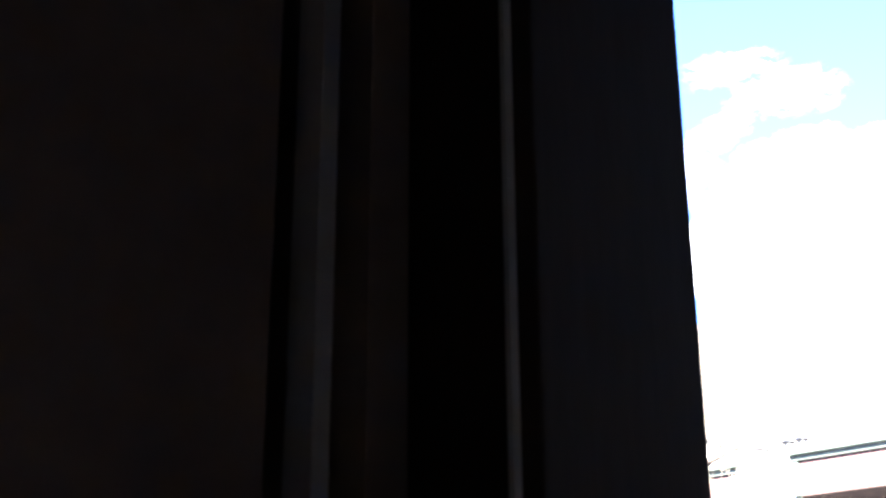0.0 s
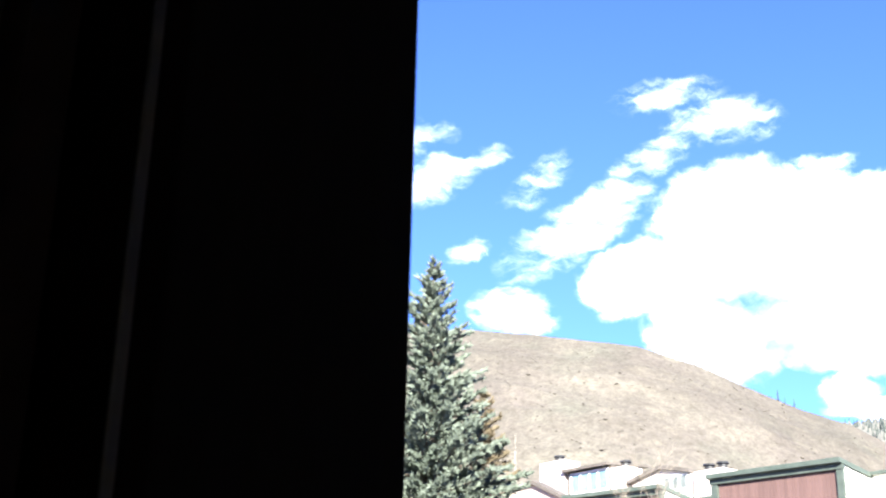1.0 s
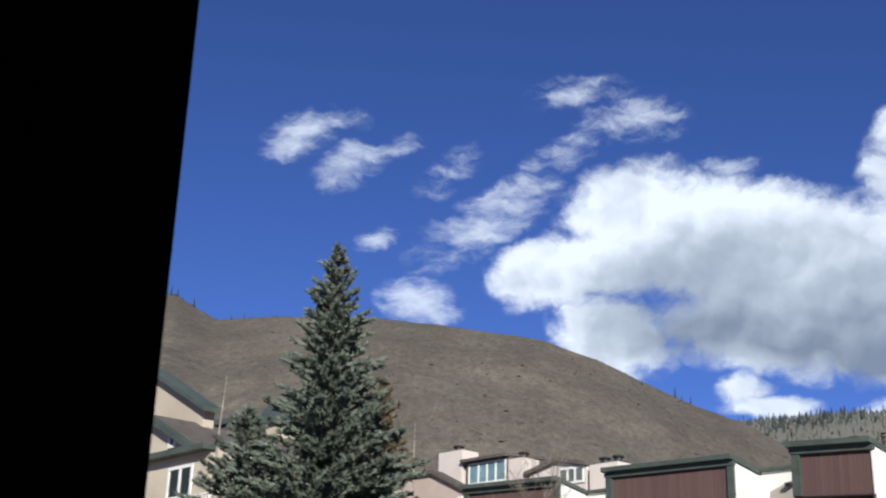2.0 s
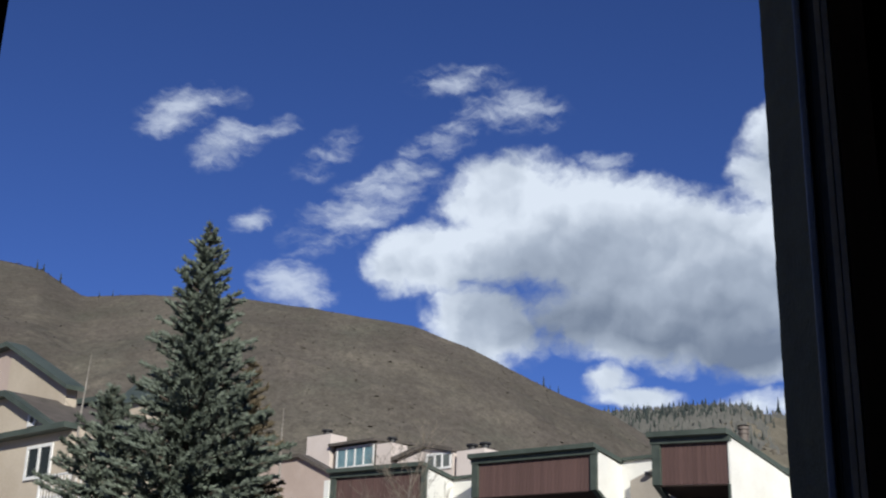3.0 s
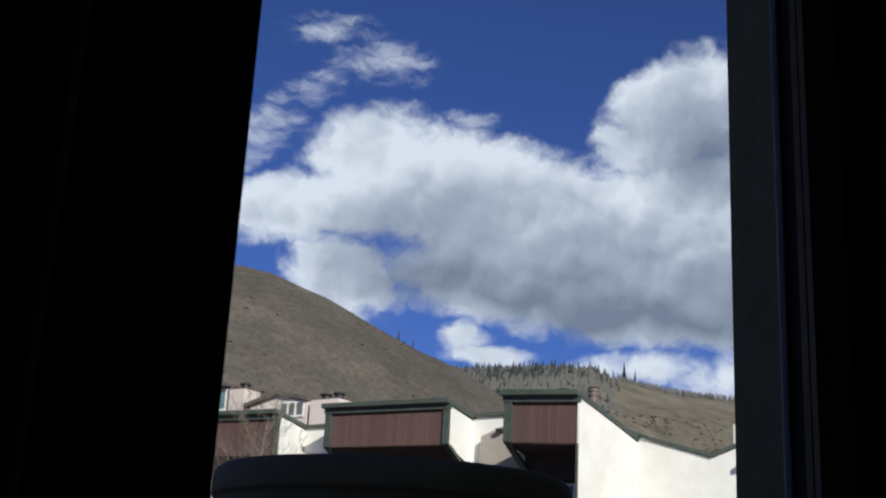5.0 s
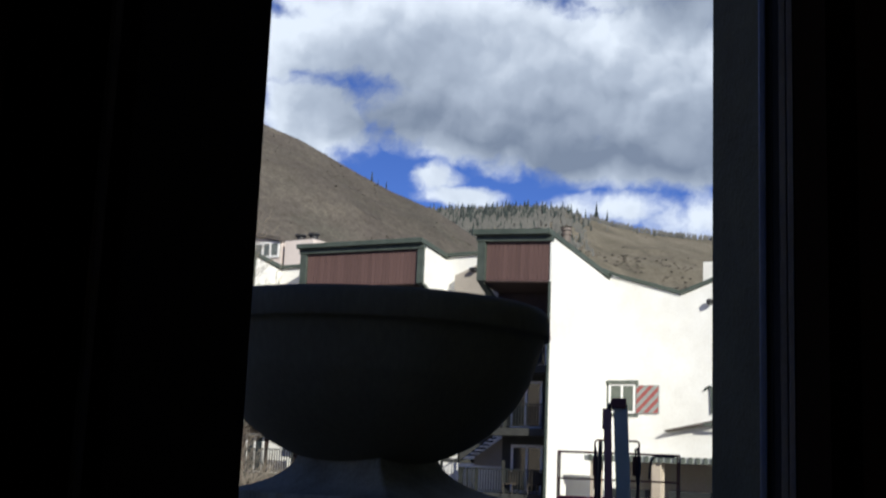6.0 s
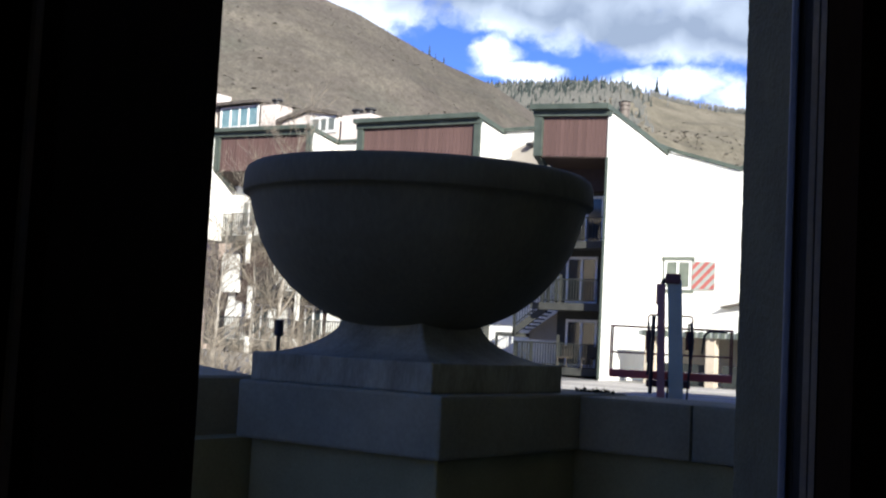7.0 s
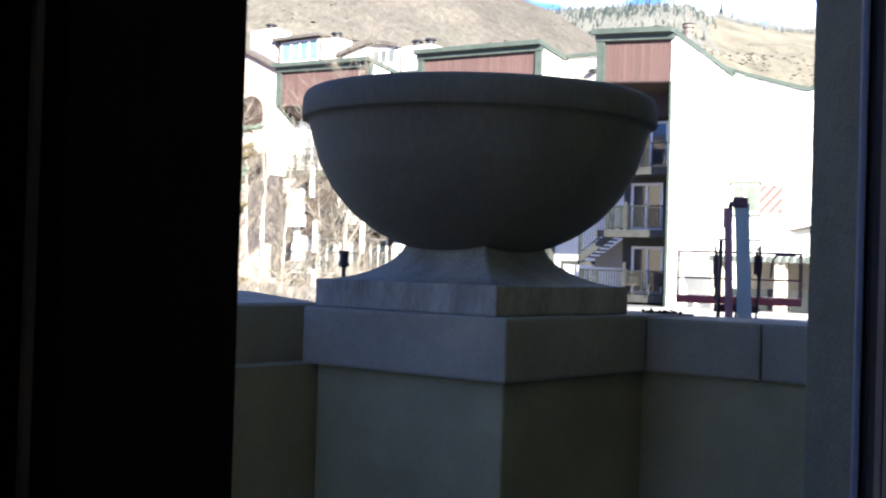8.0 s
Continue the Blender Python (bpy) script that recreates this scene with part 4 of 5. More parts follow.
for i in range(8):
    y, z = 28.9 + i * 0.18, 3.2 - i * 0.16
    part("step", bx(47.1, 48.5, y, y + 0.22, z - 0.06, z), BALCONY, stair)
# stringer and panel carry the shadow under the stair in their colour
part("stringer", prism([(28.6, 3.28), (30.36, 2.06), (30.36, 1.72), (28.6, 2.9)], 0, 47.0, 47.08), BALCONY, stair, "closed stringer, darkened for the stair's shade")
part("stair_wall", prism([(28.72, 1.6), (30.3, 1.6), (30.3, 1.95), (28.72, 2.95)], 0, 48.3, 51.05), STUCCO_GREY, stair, "grey stucco panel in place of the shade below the stair")
part("lower_landing", bx(47.0, 48.5, 30.3, 31.3, 1.68, 1.86), BALCONY, stair, "wooden half landing, darkened for shade")
bm = bmesh.new()
for i in range(13):
    y = 28.7 + i * 0.135
    z = 3.24 - i * 0.098
    bx(47.02, 47.05, y - 0.014, y + 0.014, z - 0.02, z + 1.06, bm)
tube((47.04, 28.56, 4.45), (47.04, 30.34, 3.10), 0.035, 0.035, 6, bm)
tube((47.04, 28.56, 3.5), (47.04, 30.34, 2.2), 0.025, 0.025, 6, bm)
part("stair_rail", bm, RAIL, stair, "sloping stair rail")
part("stair_post", bx(47.0, 47.1, 30.28, 30.38, 1.7, 3.16), RAIL, stair)
part("stair_post", bx(47.0, 47.1, 28.55, 28.65, 3.25, 4.52), RAIL, stair)
part("stair_post", bx(47.0, 47.1, 31.2, 31.3, 0.02, 1.68), RAIL, stair)


# balconies under the farther bay, white arched partitions between them
def arch_panel(x, y0, y1, z0, z1):
    pts = [(y0, z0), (y1, z0)]
    c, r = (y0 + y1) / 2, (y1 - y0) / 2
    for i in range(13):
        a = math.pi * i / 12
        pts.append((c + r * math.cos(a), z1 - r + r * math.sin(a)))
    return prism(pts, 0, x, x + 0.22)


# dark sheet over the white wall for the shade below the bay
part("soffit_wall", bx(50.98, 51.08, 42.4, 52.28, 0.02, 9.9), RECESS_SHADE, condo, "boarded wall below a bay, darkened for shade")
for z, ya, yb in ((0.78, 42.5, 53.4), (3.60, 42.5, 49.7), (6.72, 50.05, 53.6)):
    slab = part("balcony", bx(49.85, 50.97, ya - 0.1, yb + 0.1, z - 0.36, z), BALCONY, condo, "wooden balcony floor, darkened for shade")
    mid_y = (ya + yb) / 2
    railing(condo, [(49.9, ya), (49.9, (ya + mid_y) / 2), (49.9, mid_y), (49.9, (yb + mid_y) / 2), (49.9, yb)], z, z + 1.25, step=0.17, thick=0.02)
    for y in (49.85, 46.2) if z < 5 else (50.2,):
        part("pillar", bx(49.62, 49.84, y - 0.09, y + 0.09, max(0.02, z - 1.6), z + 0.2), STUCCO_WHITE, slab, "white stucco pillar")
    for y in (51.3, 47.7, 43.4) if z < 3 else ((47.6, 43.4) if z < 5 else ()):
        part("arched_panel", arch_panel(50.74, y, y + 1.5, z, z + 2.2), STUCCO_WHITE, slab, "white stucco panel with an arched top")
part("arched_panel", arch_panel(50.74, 51.9, 53.3, 3.5, 6.1), STUCCO_WHITE, condo, "white stucco panel with an arched top")
for y, z in ((45.4, 3.62), (45.4, 0.8), (49.4, 0.8)):
    window_unit(condo, 50.98, y, y + 1.3, z, z + 2.05, 2, "balcony_door", 0.1)
part("corner_pier", bx(48.75, 51.1, 52.56, 52.96, 6.4, 12.2), STUCCO_WHITE, condo, "white stucco corner pier")
part("balcony_wall", prism([(52.55, 6.73), (50.3, 6.73), (50.3, 8.9), (52.55, 9.9)], 0, 50.5, 50.97), STUCCO_WHITE, condo, "white stucco wall behind a balcony")
window_unit(condo, 50.49, 50.5, 51.6, 7.2, 8.75, 2, "window", 0.1, glass=PANE_PALE)
# recess behind the middle bay
# dark lining stands in for shade behind the bay
part("recess_wall", bx(50.6, 51.09, 34.4, 41.6, 0.0, 10.2), BALCONY, condo, "boarded recess wall, darkened for shade")
for z in (3.25, 6.2):
    slab = part("balcony", bx(49.0, 50.6, 34.4, 41.6, z - 0.3, z), BALCONY, condo, "wooden balcony floor, darkened for shade")
    railing(condo, [(49.05, 34.45), (49.05, 38.0), (49.05, 41.5)], z, z + 1.02, step=0.16)

# patio furniture on the balconies
for x, y, z in ((46.4, 27.6, 5.95), (46.5, 27.3, 0.45), (46.5, 26.1, 0.45)):
    ch = thing("patio_chair", "pale slatted patio chair on a balcony", "chair", (x, y, z), "balcony chairs")
    part("seat", bx(x - 0.25, x + 0.25, y - 0.25, y + 0.25, z + 0.40, z + 0.45), FRAME_WHITE if z > 3 else FURNITURE, ch)
    part("backrest", prism([(y - 0.25, z + 0.45), (y + 0.25, z + 0.45), (y + 0.25, z + 0.95), (y - 0.25, z + 0.95)], 0, x + 0.21, x + 0.25), FRAME_WHITE if z > 3 else FURNITURE, ch)
    for dx in (-0.22, 0.22):
        for dy in (-0.22, 0.22):
            part("leg", tube((x + dx, y + dy, z + 0.002), (x + dx, y + dy, z + 0.41), 0.02, 0.02, 6), FRAME_WHITE if z > 3 else FURNITURE, ch)

# low open shelter on the plaza, in front of the white wall
shelter = thing("shelter", "low plaza shelter with a pale flat roof and tan posts", "shelter", (47, 20.5, 0))
part("roof", bx(45.9, 49.0, 16.5, 23.5, 1.98, 2.2), SHUTTER_GREY, shelter, "pale grey flat roof", bevel=0.02)
part("back_panel", bx(48.6, 48.8, 16.6, 23.3, 0.0, 1.98), STUCCO_GREY, shelter, "grey-tan rear panel")
for i in range(22):
    part("roof_batten", prism([(45.84, 1.96), (45.9, 1.96), (45.9, 2.215), (45.84, 2.215)], 1, 16.6 + i * 0.31, 16.75 + i * 0.31), HOOD_GREY, shelter)
for y in (23.05, 20.35, 17.6):
    part("post", bx(46.0, 46.4, y - 0.2, y + 0.2, 0.0, 1.98), STUCCO_TAN, shelter, "tan square post", bevel=0.02)
for y0, y1 in ((20.75, 22.65), (18.0, 19.95)):
    part("infill", bx(46.3, 46.36, y0, y1, 0.05, 0.9), RAIL, shelter, "low grey infill panel")

# bollard light behind the parapet
bol = thing("bollard_light", "black cylindrical path light on a slim post", "path light", (8.7, 8.29, 0))
part("post", tube((8.7, 8.29, 0.012), (8.7, 8.29, 1.39), 0.018, 0.022, 10), LIFT_DARK, bol, "slim black post")
head = part("head", lathe([(0.03, 1.385), (0.052, 1.40), (0.052, 1.425), (0.046, 1.43), (0.046, 1.52), (0.05, 1.525), (0.05, 1.545), (0.02, 1.55)], (8.7, 8.29), 20), LIFT_DARK, bol, "black cylindrical lamp head", smooth=False)

# dry sprig lying on the coping beside the plinth
rnd = random.Random(4)
sprig = thing("dry_sprig", "small dry brown plant sprig on the coping", "plant", (4.42, 2.46, 1.262))
bm = bmesh.new()
for i in range(90):
    p = Vector((4.42 + rnd.gauss(0, 0.025), 2.44 + rnd.gauss(0, 0.035), 1.26))
    d = Vector((rnd.uniform(-1, 1), rnd.uniform(-1, 1), rnd.uniform(0.0, 0.7))).normalized()
    q = p + d * rnd.uniform(0.015, 0.035)
    s = d.cross(Vector((0, 0, 1))).normalized() * 0.009
    bm.faces.new([bm.verts.new(v) for v in (p, (p + q) / 2 + s, q, (p + q) / 2 - s)])
part("leaf_clump", bm, SPRIG, sprig)

# ---- houses on the left, tan stucco with green metal roofs
house = thing("house", "tan stucco house with stepped gables and green metal trim", "house", (27, 44, 0))
part("wall", bx(23.4, 29, 38.45, 52, 0, 9.62), STUCCO_TAN, house, "tan stucco wall")
part("gable_wall", prism([(40.1, 9.6), (52, 9.6), (52, 11.4), (48.05, 11.36), (43.37, 11.32), (40.1, 9.85)], 0, 23.55, 29), STUCCO_TAN, house, "tan stucco gable")
part("upper_gable", prism([(42.75, 9.7), (47.4, 9.7), (47.4, 14.3), (42.75, 12.0)], 0, 25.5, 26.0), STUCCO_TAN, house, "tan stucco upper storey")
# the side face gets its lit, pinker tone from the stucco colour
part("upper_side", prism([(47.404, 9.7), (49.9, 9.7), (49.9, 14.15), (47.404, 14.3)], 0, 25.56, 26.0), STUCCO_PINK, house, "stucco side of the upper storey, lit pinkish tone in its colour")
part("eave_roof", prism([(38.3, 9.50), (52, 9.56), (52, 9.80), (38.3, 9.70)], 0, 22.95, 23.54), ROOF_GREEN, house, "green metal eave")
part("gable_roof", prism([(38.2, 9.0), (43.37, 11.36), (52, 11.44), (52, 11.56), (43.3, 11.5), (38.2, 9.15)], 0, 23.56, 29.8), ROOF_DARK, house, "brown shingle roof")
part("rake", prism([(39.7, 9.62), (43.37, 11.28), (52, 11.36), (52, 11.56), (43.3, 11.5), (39.7, 9.82)], 0, 23.2, 23.555), ROOF_GREEN, house, "green metal rake")
part("upper_roof", prism([(42.3, 11.8), (47.45, 14.3), (50.1, 14.15), (50.1, 14.3), (47.5, 14.52), (42.3, 11.98)], 0, 25.2, 26.1), ROOF_GREEN, house, "green metal roof")
part("lean_to", prism([(49.905, 9.7), (56, 9.7), (56, 12.6), (49.905, 12.75)], 0, 25.7, 28.6), STUCCO_TAN, house, "tan stucco lean-to")
part("lean_to_roof", prism([(49.92, 12.80), (56, 12.62), (56, 12.80), (49.92, 13.06)], 0, 25.3, 28.7), ROOF_GREEN, house, "green metal roof")
window_unit(house, 23.4, 45.0, 46.2, 8.28, 9.44, 2, "window", 0.1, glass=None)
window_unit(house, 23.4, 39.5, 41.25, 7.9, 9.14, 2, "window", 0.12)
window_unit(house, 25.56, 48.35, 49.3, 12.55, 13.45, 1, "window", 0.14, glass=PANE_PALE)
window_unit(house, 23.55, 41.2, 41.75, 9.95, 10.45, 1, "window", 0.12)
bal = part("balcony", bx(22.6, 23.4, 36.8, 38.9, 6.7, 6.85), FRAME_WHITE, house, "white painted balcony")
railing(house, [(22.65, 38.85), (22.65, 36.9), (23.4, 36.9)], 6.85, 7.75, FRAME_WHITE, 0.18)
house2 = thing("house", "tan house with a plain green roof behind spruces", "house", (45, 66, 0))
part("wall", bx(44.0, 48, 64.4, 68.3, 0, 17.6), STUCCO_TAN, house2, "tan stucco wall")
part("roof", prism([(43.6, 17.45), (45.6, 19.4), (48.4, 17.3)], 1, 64.2, 68.2), ROOF_GREEN, house2, "green metal roof")
part("wing", bx(44.2, 48, 68.305, 74.5, 0, 18.0), STUCCO_TAN, house2, "tan stucco wing")
part("wing_roof", prism([(68.32, 18.0), (74.8, 18.35), (74.8, 18.7), (68.32, 18.35)], 0, 43.9, 48.2), ROOF_GREEN, house2, "green metal roof")

# pink-tan house at the end of the condominium
pink = thing("house", "pinkish tan stucco house with a dark sloping eave", "house", (58, 65, 0))
part("wall", prism([(58.8, 0), (72, 0), (72, 15.3), (62.2, 15.3), (58.8, 13.8)], 0, 55, 55.6), STUCCO_PINK, pink, "pinkish tan stucco wall")
part("roof", prism([(58.4, 13.65), (62.2, 15.3), (72.3, 15.3), (72.3, 15.55), (62.1, 15.52), (58.4, 13.84)], 0, 54.7, 55.65), ROOF_DARK, pink, "dark shingle roof")
# flat dark arches on the wall represent the shade inside openings
part("arched_recess", arch_panel(54.9, 60.3, 62.6, 10.1, 12.3), RECESS_SHADE, pink, "dark arched panel in place of a shaded opening")
part("arched_recess", arch_panel(54.9, 60.3, 62.6, 6.4, 8.9), RECESS_SHADE, pink, "dark arched panel in place of a shaded opening")

# row of townhouses on the rise behind, with chimneys and white window bands
town = thing("townhouse_row", "pinkish townhouses with stucco chimneys behind the condominium", "townhouse", (64, 58, 0))
part("wall", bx(60.4, 70, 49.5, 68, 0, 12.6), STUCCO_PINK, town, "pinkish stucco wall")
part("roof", prism([(60.3, 12.6), (70, 12.6), (70, 15.2), (61.9, 15.0)], 1, 49.4, 68.2), ROOF_DARK, town, "brown shingle roof")
part("dormer_wall", bx(60.2, 66, 60.2, 64.6, 14.0, 17.0), ROOF_DARK, town, "stucco dormer")
part("roof", prism([(59.7, 17.0), (64, 17.3), (64, 17.5), (59.7, 17.2)], 1, 60.2, 64.75), ROOF_DARK, town, "brown shingle roof")
window_unit(town, 60.2, 60.5, 64.3, 15.35, 16.9, 4, "window", 0.15, glass=PANE_TEAL)
part("gable_wall", prism([(53.2, 13.6), (58.3, 13.6), (58.3, 15.5), (55.6, 16.1), (53.2, 15.6)], 0, 60.22, 66), CHIMNEY_PINK, town, "stucco gable")
part("roof", prism([(58.6, 15.45), (55.6, 16.12), (53.1, 15.6), (53.1, 15.85), (55.6, 16.4), (58.6, 15.7)], 0, 59.9, 66.2), ROOF_DARK, town, "brown shingle roof")
window_unit(town, 60.2, 53.35, 55.6, 14.55, 15.65, 3, "window", 0.15, glass=PANE_PALE)
for y0, y1, z1, caps in ((64.85, 67.35, 18.0, 1), (58.75, 60.15, 16.75, 1), (50.4, 52.75, 15.55, 2)):
    c = part("chimney", bx(60.0, 61.6, y0, y1, 12.5, z1), CHIMNEY_PINK, town, "pinkish stucco chimney")
    part("cap", bx(60.2, 61.4, y0 + 0.2, y1 - 0.2, z1, z1 + 0.1), ROOF_DARK, c)
    for i in range(caps):
        yy = (y0 + y1) / 2 + (i - (caps - 1) / 2) * 1.1
        part("flue", lathe([(0.28, z1 + 0.1), (0.28, z1 + 0.35), (0.42, z1 + 0.4), (0.36, z1 + 0.52)], (60.8, yy), 10), LIFT_DARK, c)


# ---- bare aspens beside the plaza
def aspen(place, height, seed, lean=(0.0, 0.0), spread=1.0, label="bare pale-barked aspen with fine twigs", twiggy=3):
    rnd = random.Random(seed)
    t = thing("aspen_tree", label, "tree", place, "bare trees")
    trunk, twigs = bmesh.new(), bmesh.new()
    p = Vector(place)
    r = 0.010 * height
    tips = []
    steps = 12
    for k in range(steps):
        q = p + Vector((lean[0] * height / steps + rnd.uniform(-0.05, 0.05), lean[1] * height / steps + rnd.uniform(-0.05, 0.05), height / steps))
        r2 = 0.012 * height * (1 - (k + 1) / (steps + 0.6))
        tube(p, q, r, r2, 7, trunk, False)
        if k >= (2 if twiggy > 1 else 5):
            tips += [(p.lerp(q, rnd.random()), (q - p).normalized(), r2 * 0.6, height * 0.34 * (1 - 0.55 * k / steps)) for _ in range(twiggy)]
        p, r = q, r2

    def grow(a, d, rad, length, level):
        n = 3
        for i in range(n):
            d = (d + Vector((rnd.uniform(-0.3, 0.3), rnd.uniform(-0.3, 0.3), rnd.uniform(-0.05, 0.25)))).normalized()
            b = a + d * (length / n)
            tube(a, b, max(rad, 0.004), max(rad * 0.65, 0.003), 4 if level > 1 else 3, twigs, False)
            if level > 0:
                for _ in range(2):
                    e = (d + Vector((rnd.uniform(-0.9, 0.9), rnd.uniform(-0.9, 0.9), rnd.uniform(-0.2, 0.5)))).normalized()
                    grow(b, e, rad * 0.55, length * 0.5, level - 1)
            a, rad = b, rad * 0.65
    for a, d, rad, length in tips:
        g = rnd.uniform(0, 6.283)
        e = Vector((math.cos(g) * spread, math.sin(g) * spread, rnd.uniform(0.25, 0.9))).normalized()
        grow(a, e, max(rad, 0.012), length if twiggy > 1 else length * 0.3, 2 if twiggy > 1 else 0)
    part("trunk", trunk, BIRCH, t, "pale mottled trunk", smooth=True)
    tagged(part("crown", twigs, TWIG, t, "leafless grey-brown twigs"), kind="")
    return t


for i, (x, y, h, lx, ly) in enumerate(((23.2, 26.4, 6.6, 0.01, 0.0), (24.6, 26.0, 6.4, 0.05, -0.04), (25.6, 25.4, 5.2, 0.0, 0.02),
                                       (22.6, 27.2, 7.0, 0.0, 0.02), (24.3, 27.8, 5.6, 0.04, -0.03), (28.0, 26.2, 4.4, 0.02, -0.04), (27.4, 28.8, 5.0, -0.02, 0.02))):
    aspen((x, y, 0), h * 0.8, 30 + i, (lx, ly))
for i, (x, y, h, lx, ly) in enumerate(((20.0, 22.0, 4.7, 0.01, 0.01), (22.0, 24.0, 4.4, 0.03, -0.05), (21.2, 23.6, 4.9, -0.03, 0.03))):
    aspen((x, y, 0), h, 70 + i, (lx, ly), 0.6, "slender pale-barked bare aspen with short twigs", 1)
aspen((26.0, 24.9, 0), 7.2, 51, (0.02, -0.06), 0.5, "slender leaning bare aspen")
aspen((21.15, 34.9, 0), 11.3, 52, (0.02, 0.0), 0.5, "tall slender bare aspen with a white trunk", 1)
aspen((39.2, 45.6, 0), 14.0, 53, (0.0, 0.0), 0.5, "tall slender bare aspen with a white trunk", 1)



def shrub(place, height, seed):
    """A leafless shrub: many arching stems from one base."""
    rnd = random.Random(seed)
    t = thing("bare_shrub", "leafless brown shrub with arching stems", "shrub", place, "bare shrubs")
    bm = bmesh.new()
    for i in range(20):
        a = rnd.uniform(0, 6.283)
        d = Vector((math.cos(a), math.sin(a), rnd.uniform(1.0, 2.6))).normalized()
        p = Vector(place) + Vector((rnd.uniform(-0.2, 0.2), rnd.uniform(-0.2, 0.2), 0))
        r = 0.012
        for k in range(6):
            q = p + d * height / 5 * rnd.uniform(0.7, 1.1)
            tube(p, q, r, r * 0.75, 4, bm, False)
            for _ in range(3):
                e = (d + Vector((rnd.uniform(-1, 1), rnd.uniform(-1, 1), rnd.uniform(-0.3, 0.6)))).normalized()
                m = p.lerp(q, rnd.random())
                tube(m, m + e * height * rnd.uniform(0.12, 0.3), 0.006, 0.003, 3, bm, False)
            d = (d + Vector((rnd.uniform(-0.3, 0.3), rnd.uniform(-0.3, 0.3), -0.10))).normalized()
            p, r = q, r * 0.75
    part("stem", bm, TWIG, t, "tangle of thin brown stems")
    return t


for i, (x, y, h) in enumerate(((16.2, 18.3, 1.5), (17.6, 18.2, 1.7), (18.8, 19.4, 1.5), (19.8, 18.7, 1.9), (21.5, 20.0, 1.8), (20.4, 21.6, 2.2), (23.4, 21.8, 2.0), (25.2, 23.0, 1.9), (22.4, 24.4, 2.4), (27.0, 24.2, 2.0))):
    shrub((x, y, 0.0), h * 0.75, 90 + i)


# ---- far woods and scrub
def conifer_patch(name, label, spots, material, seed):
    rnd = random.Random(seed)
    verts, faces = [], []
    for x, y, z, h in spots:
        w = h * rnd.uniform(0.11, 0.17)
        for tier in range(3):
            z0, z1, ww = z + h * (0.05 + 0.27 * tier), z + h * (0.5 + 0.25 * tier), w * (1 - 0.27 * tier)
            b = len(verts)
            n = 6
            for i in range(n):
                a = 6.283 * i / n + rnd.random()
                k = ww * rnd.uniform(0.7, 1.25)
                verts.append((x + k * math.cos(a), y + k * math.sin(a), z0 + rnd.uniform(-0.05, 0.05) * h))
            verts.append((x, y, z1))
            faces += [(b + i, b + (i + 1) % n, b + n) for i in range(n)]
    me = bpy.data.meshes.new(name)
    me.from_pydata(verts, [], faces)
    me.materials.append(material)
    return tagged(new(name, me), label, "trees", kind="stuff")


FAR_PINE = surface("far_pine_needles", (0.020, 0.028, 0.026), (0.042, 0.055, 0.048), 0.9, 0.05, 0.4, 0.1)
FAR_TWIG = surface("far_bare_twigs", (0.080, 0.079, 0.071), (0.128, 0.124, 0.111), 0.95, 0.05, 0.4, 0.1)
SCRUB = surface("sagebrush_leaves", (0.075, 0.064, 0.050), (0.15, 0.128, 0.098), 0.95, 0.08, 0.7, 0.1)
rnd = random.Random(21)


def on_ground(az, r):
    return (r * math.sin(radians(az)), r * math.cos(radians(az)), ground_height(az, r) - 0.1)


spots = []
for _ in range(480):
    az, r = rnd.triangular(55.0, 63.4, 57.5), rnd.uniform(560, 905)
    if rnd.random() < 0.5:
        r = rnd.uniform(820, 905)
    spots.append((*on_ground(az, r), rnd.uniform(4.5, 8.5)))
for az, r, h in ((63.3, 905, 17), (63.8, 900, 12), (62.0, 880, 9), (61.6, 860, 8), (65.2, 880, 5), (66.0, 880, 5), (67.3, 890, 4), (52.6, 428, 4.0), (53.3, 428, 3), (52.9, 425, 2.6), (28.6, 425, 4), (29.7, 426, 4), (28.9, 428, 3), (31.5, 426, 2.2), (32.1, 427, 2.4)):
    spots.append((*on_ground(az, r), h))
conifer_patch("far_woods", "dark conifers scattered along a distant ridge", spots, FAR_PINE, 2)
verts, faces = [], []
for _ in range(9000):
    if rnd.random() < 0.93:
        az, r, h = rnd.uniform(54.6, 65.0), rnd.uniform(520, 905), rnd.uniform(2, 4.5)
        if rnd.random() < (az - 60.4 + 1.6 * noise.noise((az * 2.0, r * 0.012, 3))) / 2.6:
            continue
    else:
        az, r, h = rnd.uniform(63, 70), rnd.uniform(890, 905), rnd.uniform(1.5, 5.0)
    x, y, z = on_ground(az, r)
    b = len(verts)
    w = rnd.uniform(0.2, 0.6) if az < 63 else rnd.uniform(0.1, 0.35)
    verts += [(x - w, y + w, z), (x + w, y - w, z), (x + w * 1.6, y - w, z + h * 0.7), (x, y, z + h), (x - w * 1.4, y + w, z + h * 0.75)]
    faces.append((b, b + 1, b + 2, b + 3, b + 4))
me = bpy.data.meshes.new("far_bare_trees")
me.from_pydata(verts, [], faces)
me.materials.append(FAR_TWIG)
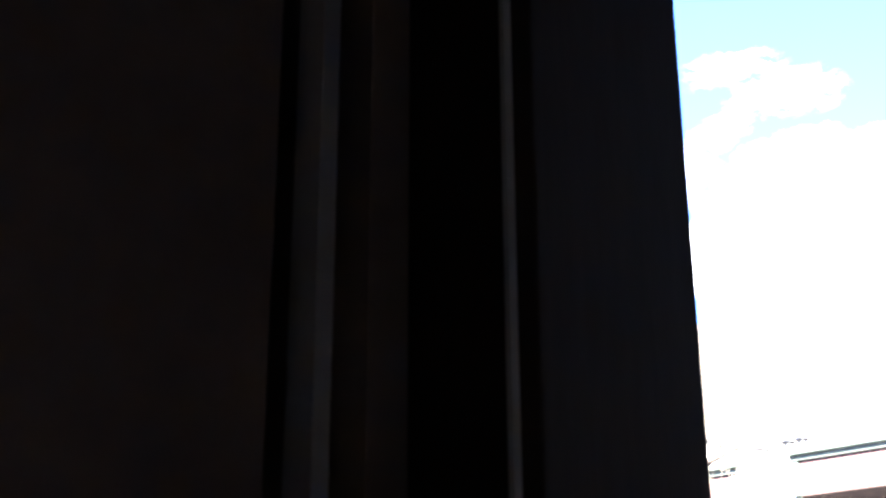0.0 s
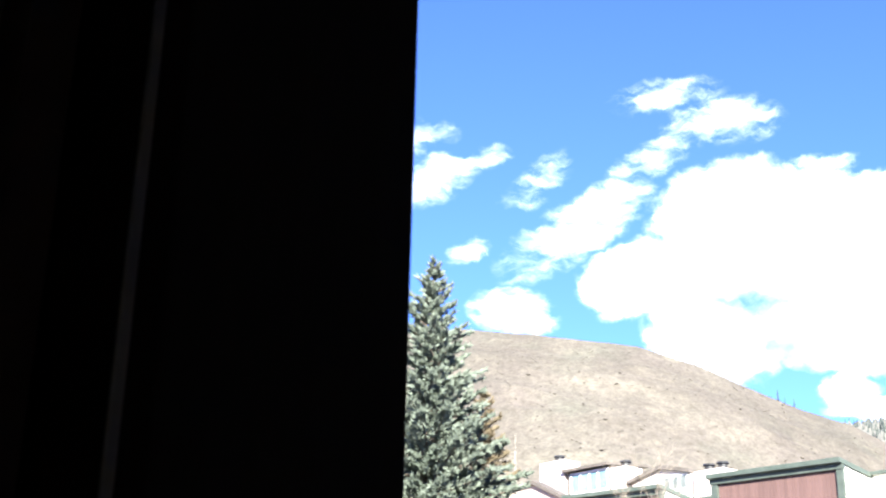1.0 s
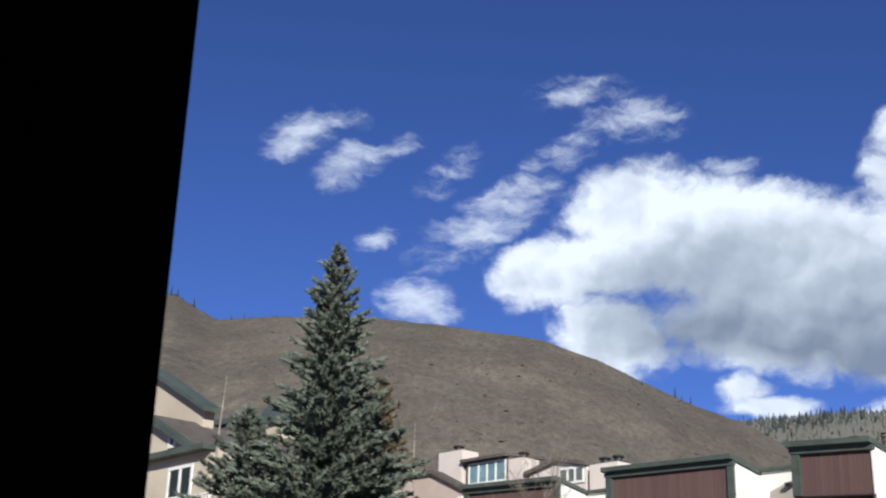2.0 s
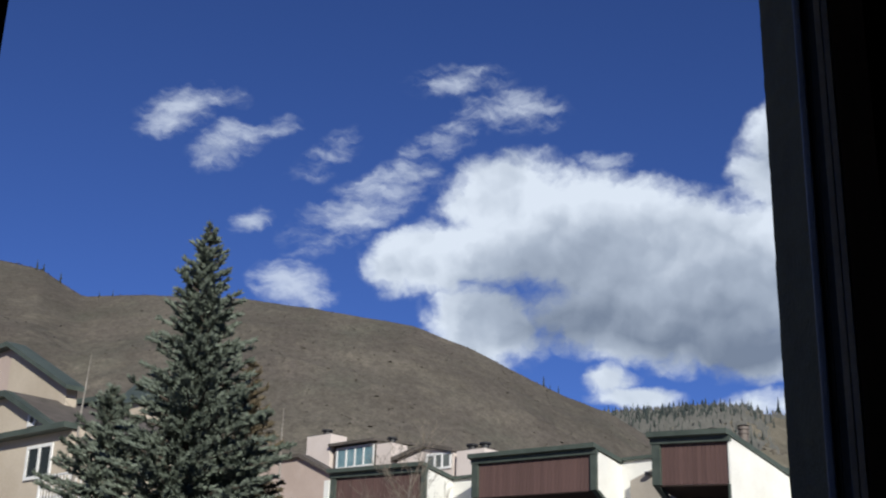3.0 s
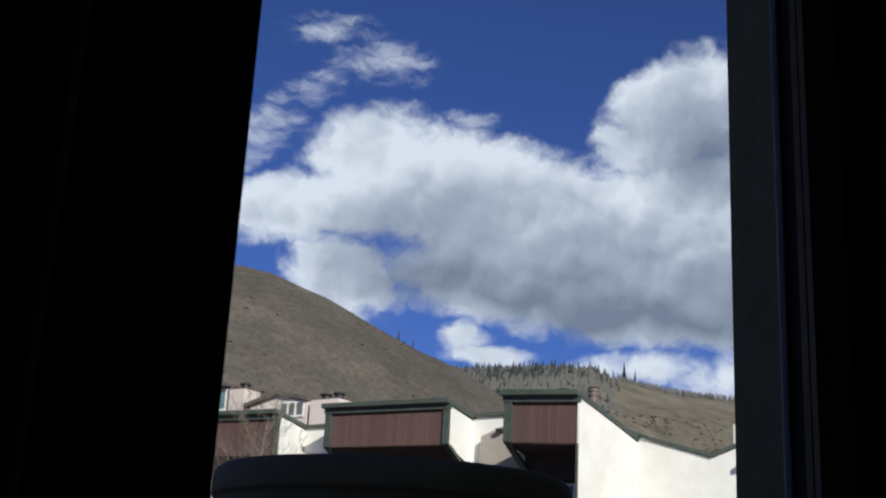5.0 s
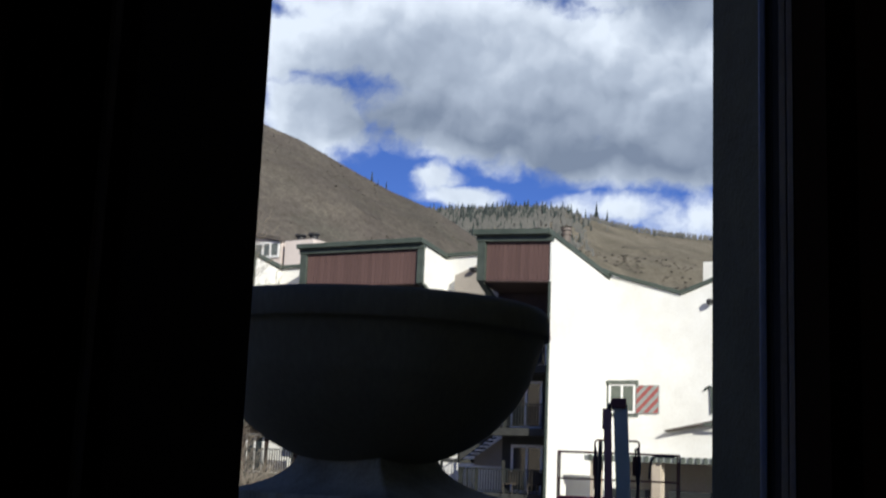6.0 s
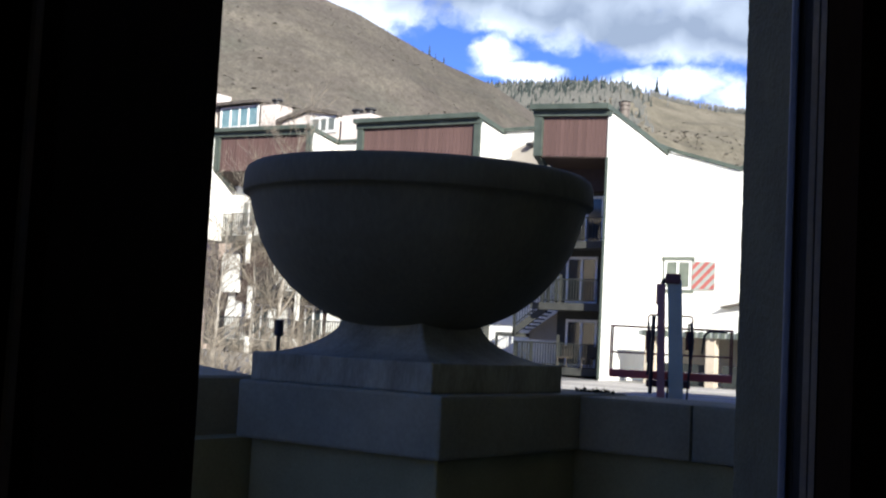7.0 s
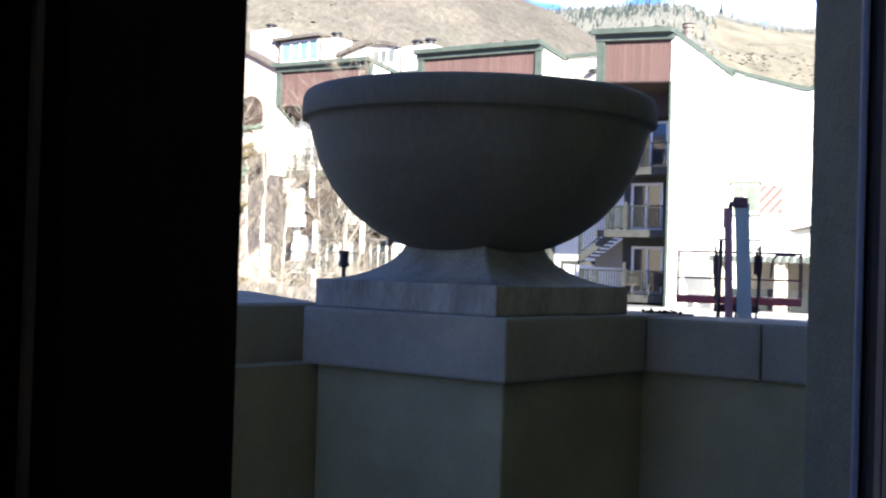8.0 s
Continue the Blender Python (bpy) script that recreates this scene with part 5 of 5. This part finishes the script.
tagged(new("far_bare_trees", me), "grey leafless trees on the distant slopes", "trees", kind="stuff")

verts, faces = [], []
ico = [(0, 0, 1), (0.9, 0, 0.35), (0.28, 0.85, 0.35), (-0.72, 0.53, 0.35), (-0.72, -0.53, 0.35), (0.28, -0.85, 0.35)]
for _ in range(6500):
    az = rnd.uniform(22, 75)
    r = 120 + 310 * math.sqrt(rnd.random()) if rnd.random() < 0.85 else rnd.uniform(430, 880)
    x, y, z = on_ground(az, r)
    if noise.noise((x * 0.02, y * 0.02, 9)) + rnd.uniform(-0.5, 0.5) < -0.05:
        continue
    s = rnd.uniform(0.15, 0.45) * (1 if r < 430 else 2.0) * (2.0 if rnd.random() < 0.04 else 1)
    b = len(verts)
    verts += [(x + s * p[0] * rnd.uniform(0.7, 1.3), y + s * p[1] * rnd.uniform(0.7, 1.3), z + s * p[2] * rnd.uniform(0.6, 1.1)) for p in ico]
    faces += [(b, b + 1 + i, b + 1 + (i + 1) % 5) for i in range(5)]
for _ in range(420):
    az, r = rnd.gauss(65.3, 1.8), rnd.gauss(640, 60)
    if az < 61 or noise.noise((az * 1.3, r * 0.02, 5)) < -0.05:
        continue
    x, y, z = on_ground(az, r)
    s = rnd.uniform(0.5, 1.5)
    b = len(verts)
    verts += [(x + s * p[0] * rnd.uniform(0.7, 1.3), y + s * p[1] * rnd.uniform(0.7, 1.3), z + s * p[2] * rnd.uniform(0.6, 1.1)) for p in ico]
    faces += [(b, b + 1 + i, b + 1 + (i + 1) % 5) for i in range(5)]
me = bpy.data.meshes.new("scrub")
me.from_pydata(verts, [], faces)
me.materials.append(SCRUB)
tagged(new("scrub", me), "low dry sagebrush scattered over the hillside", "scrub", kind="stuff")

# ---- paving: long pale strips on the plaza, laid with open joints
shapes = {}
for i in range(30):
    if not shapes:
        ob = part("paving_strip", bx(0, 0.34, 6, 24.6, 0.006, 0.03), PAVING, pavement)
        shapes["m"] = ob.data
    else:
        ob = new("paving_strip", shapes["m"])
        ob.parent = pavement
    ob.location = (26.6 + i * 0.62, 0, 0)
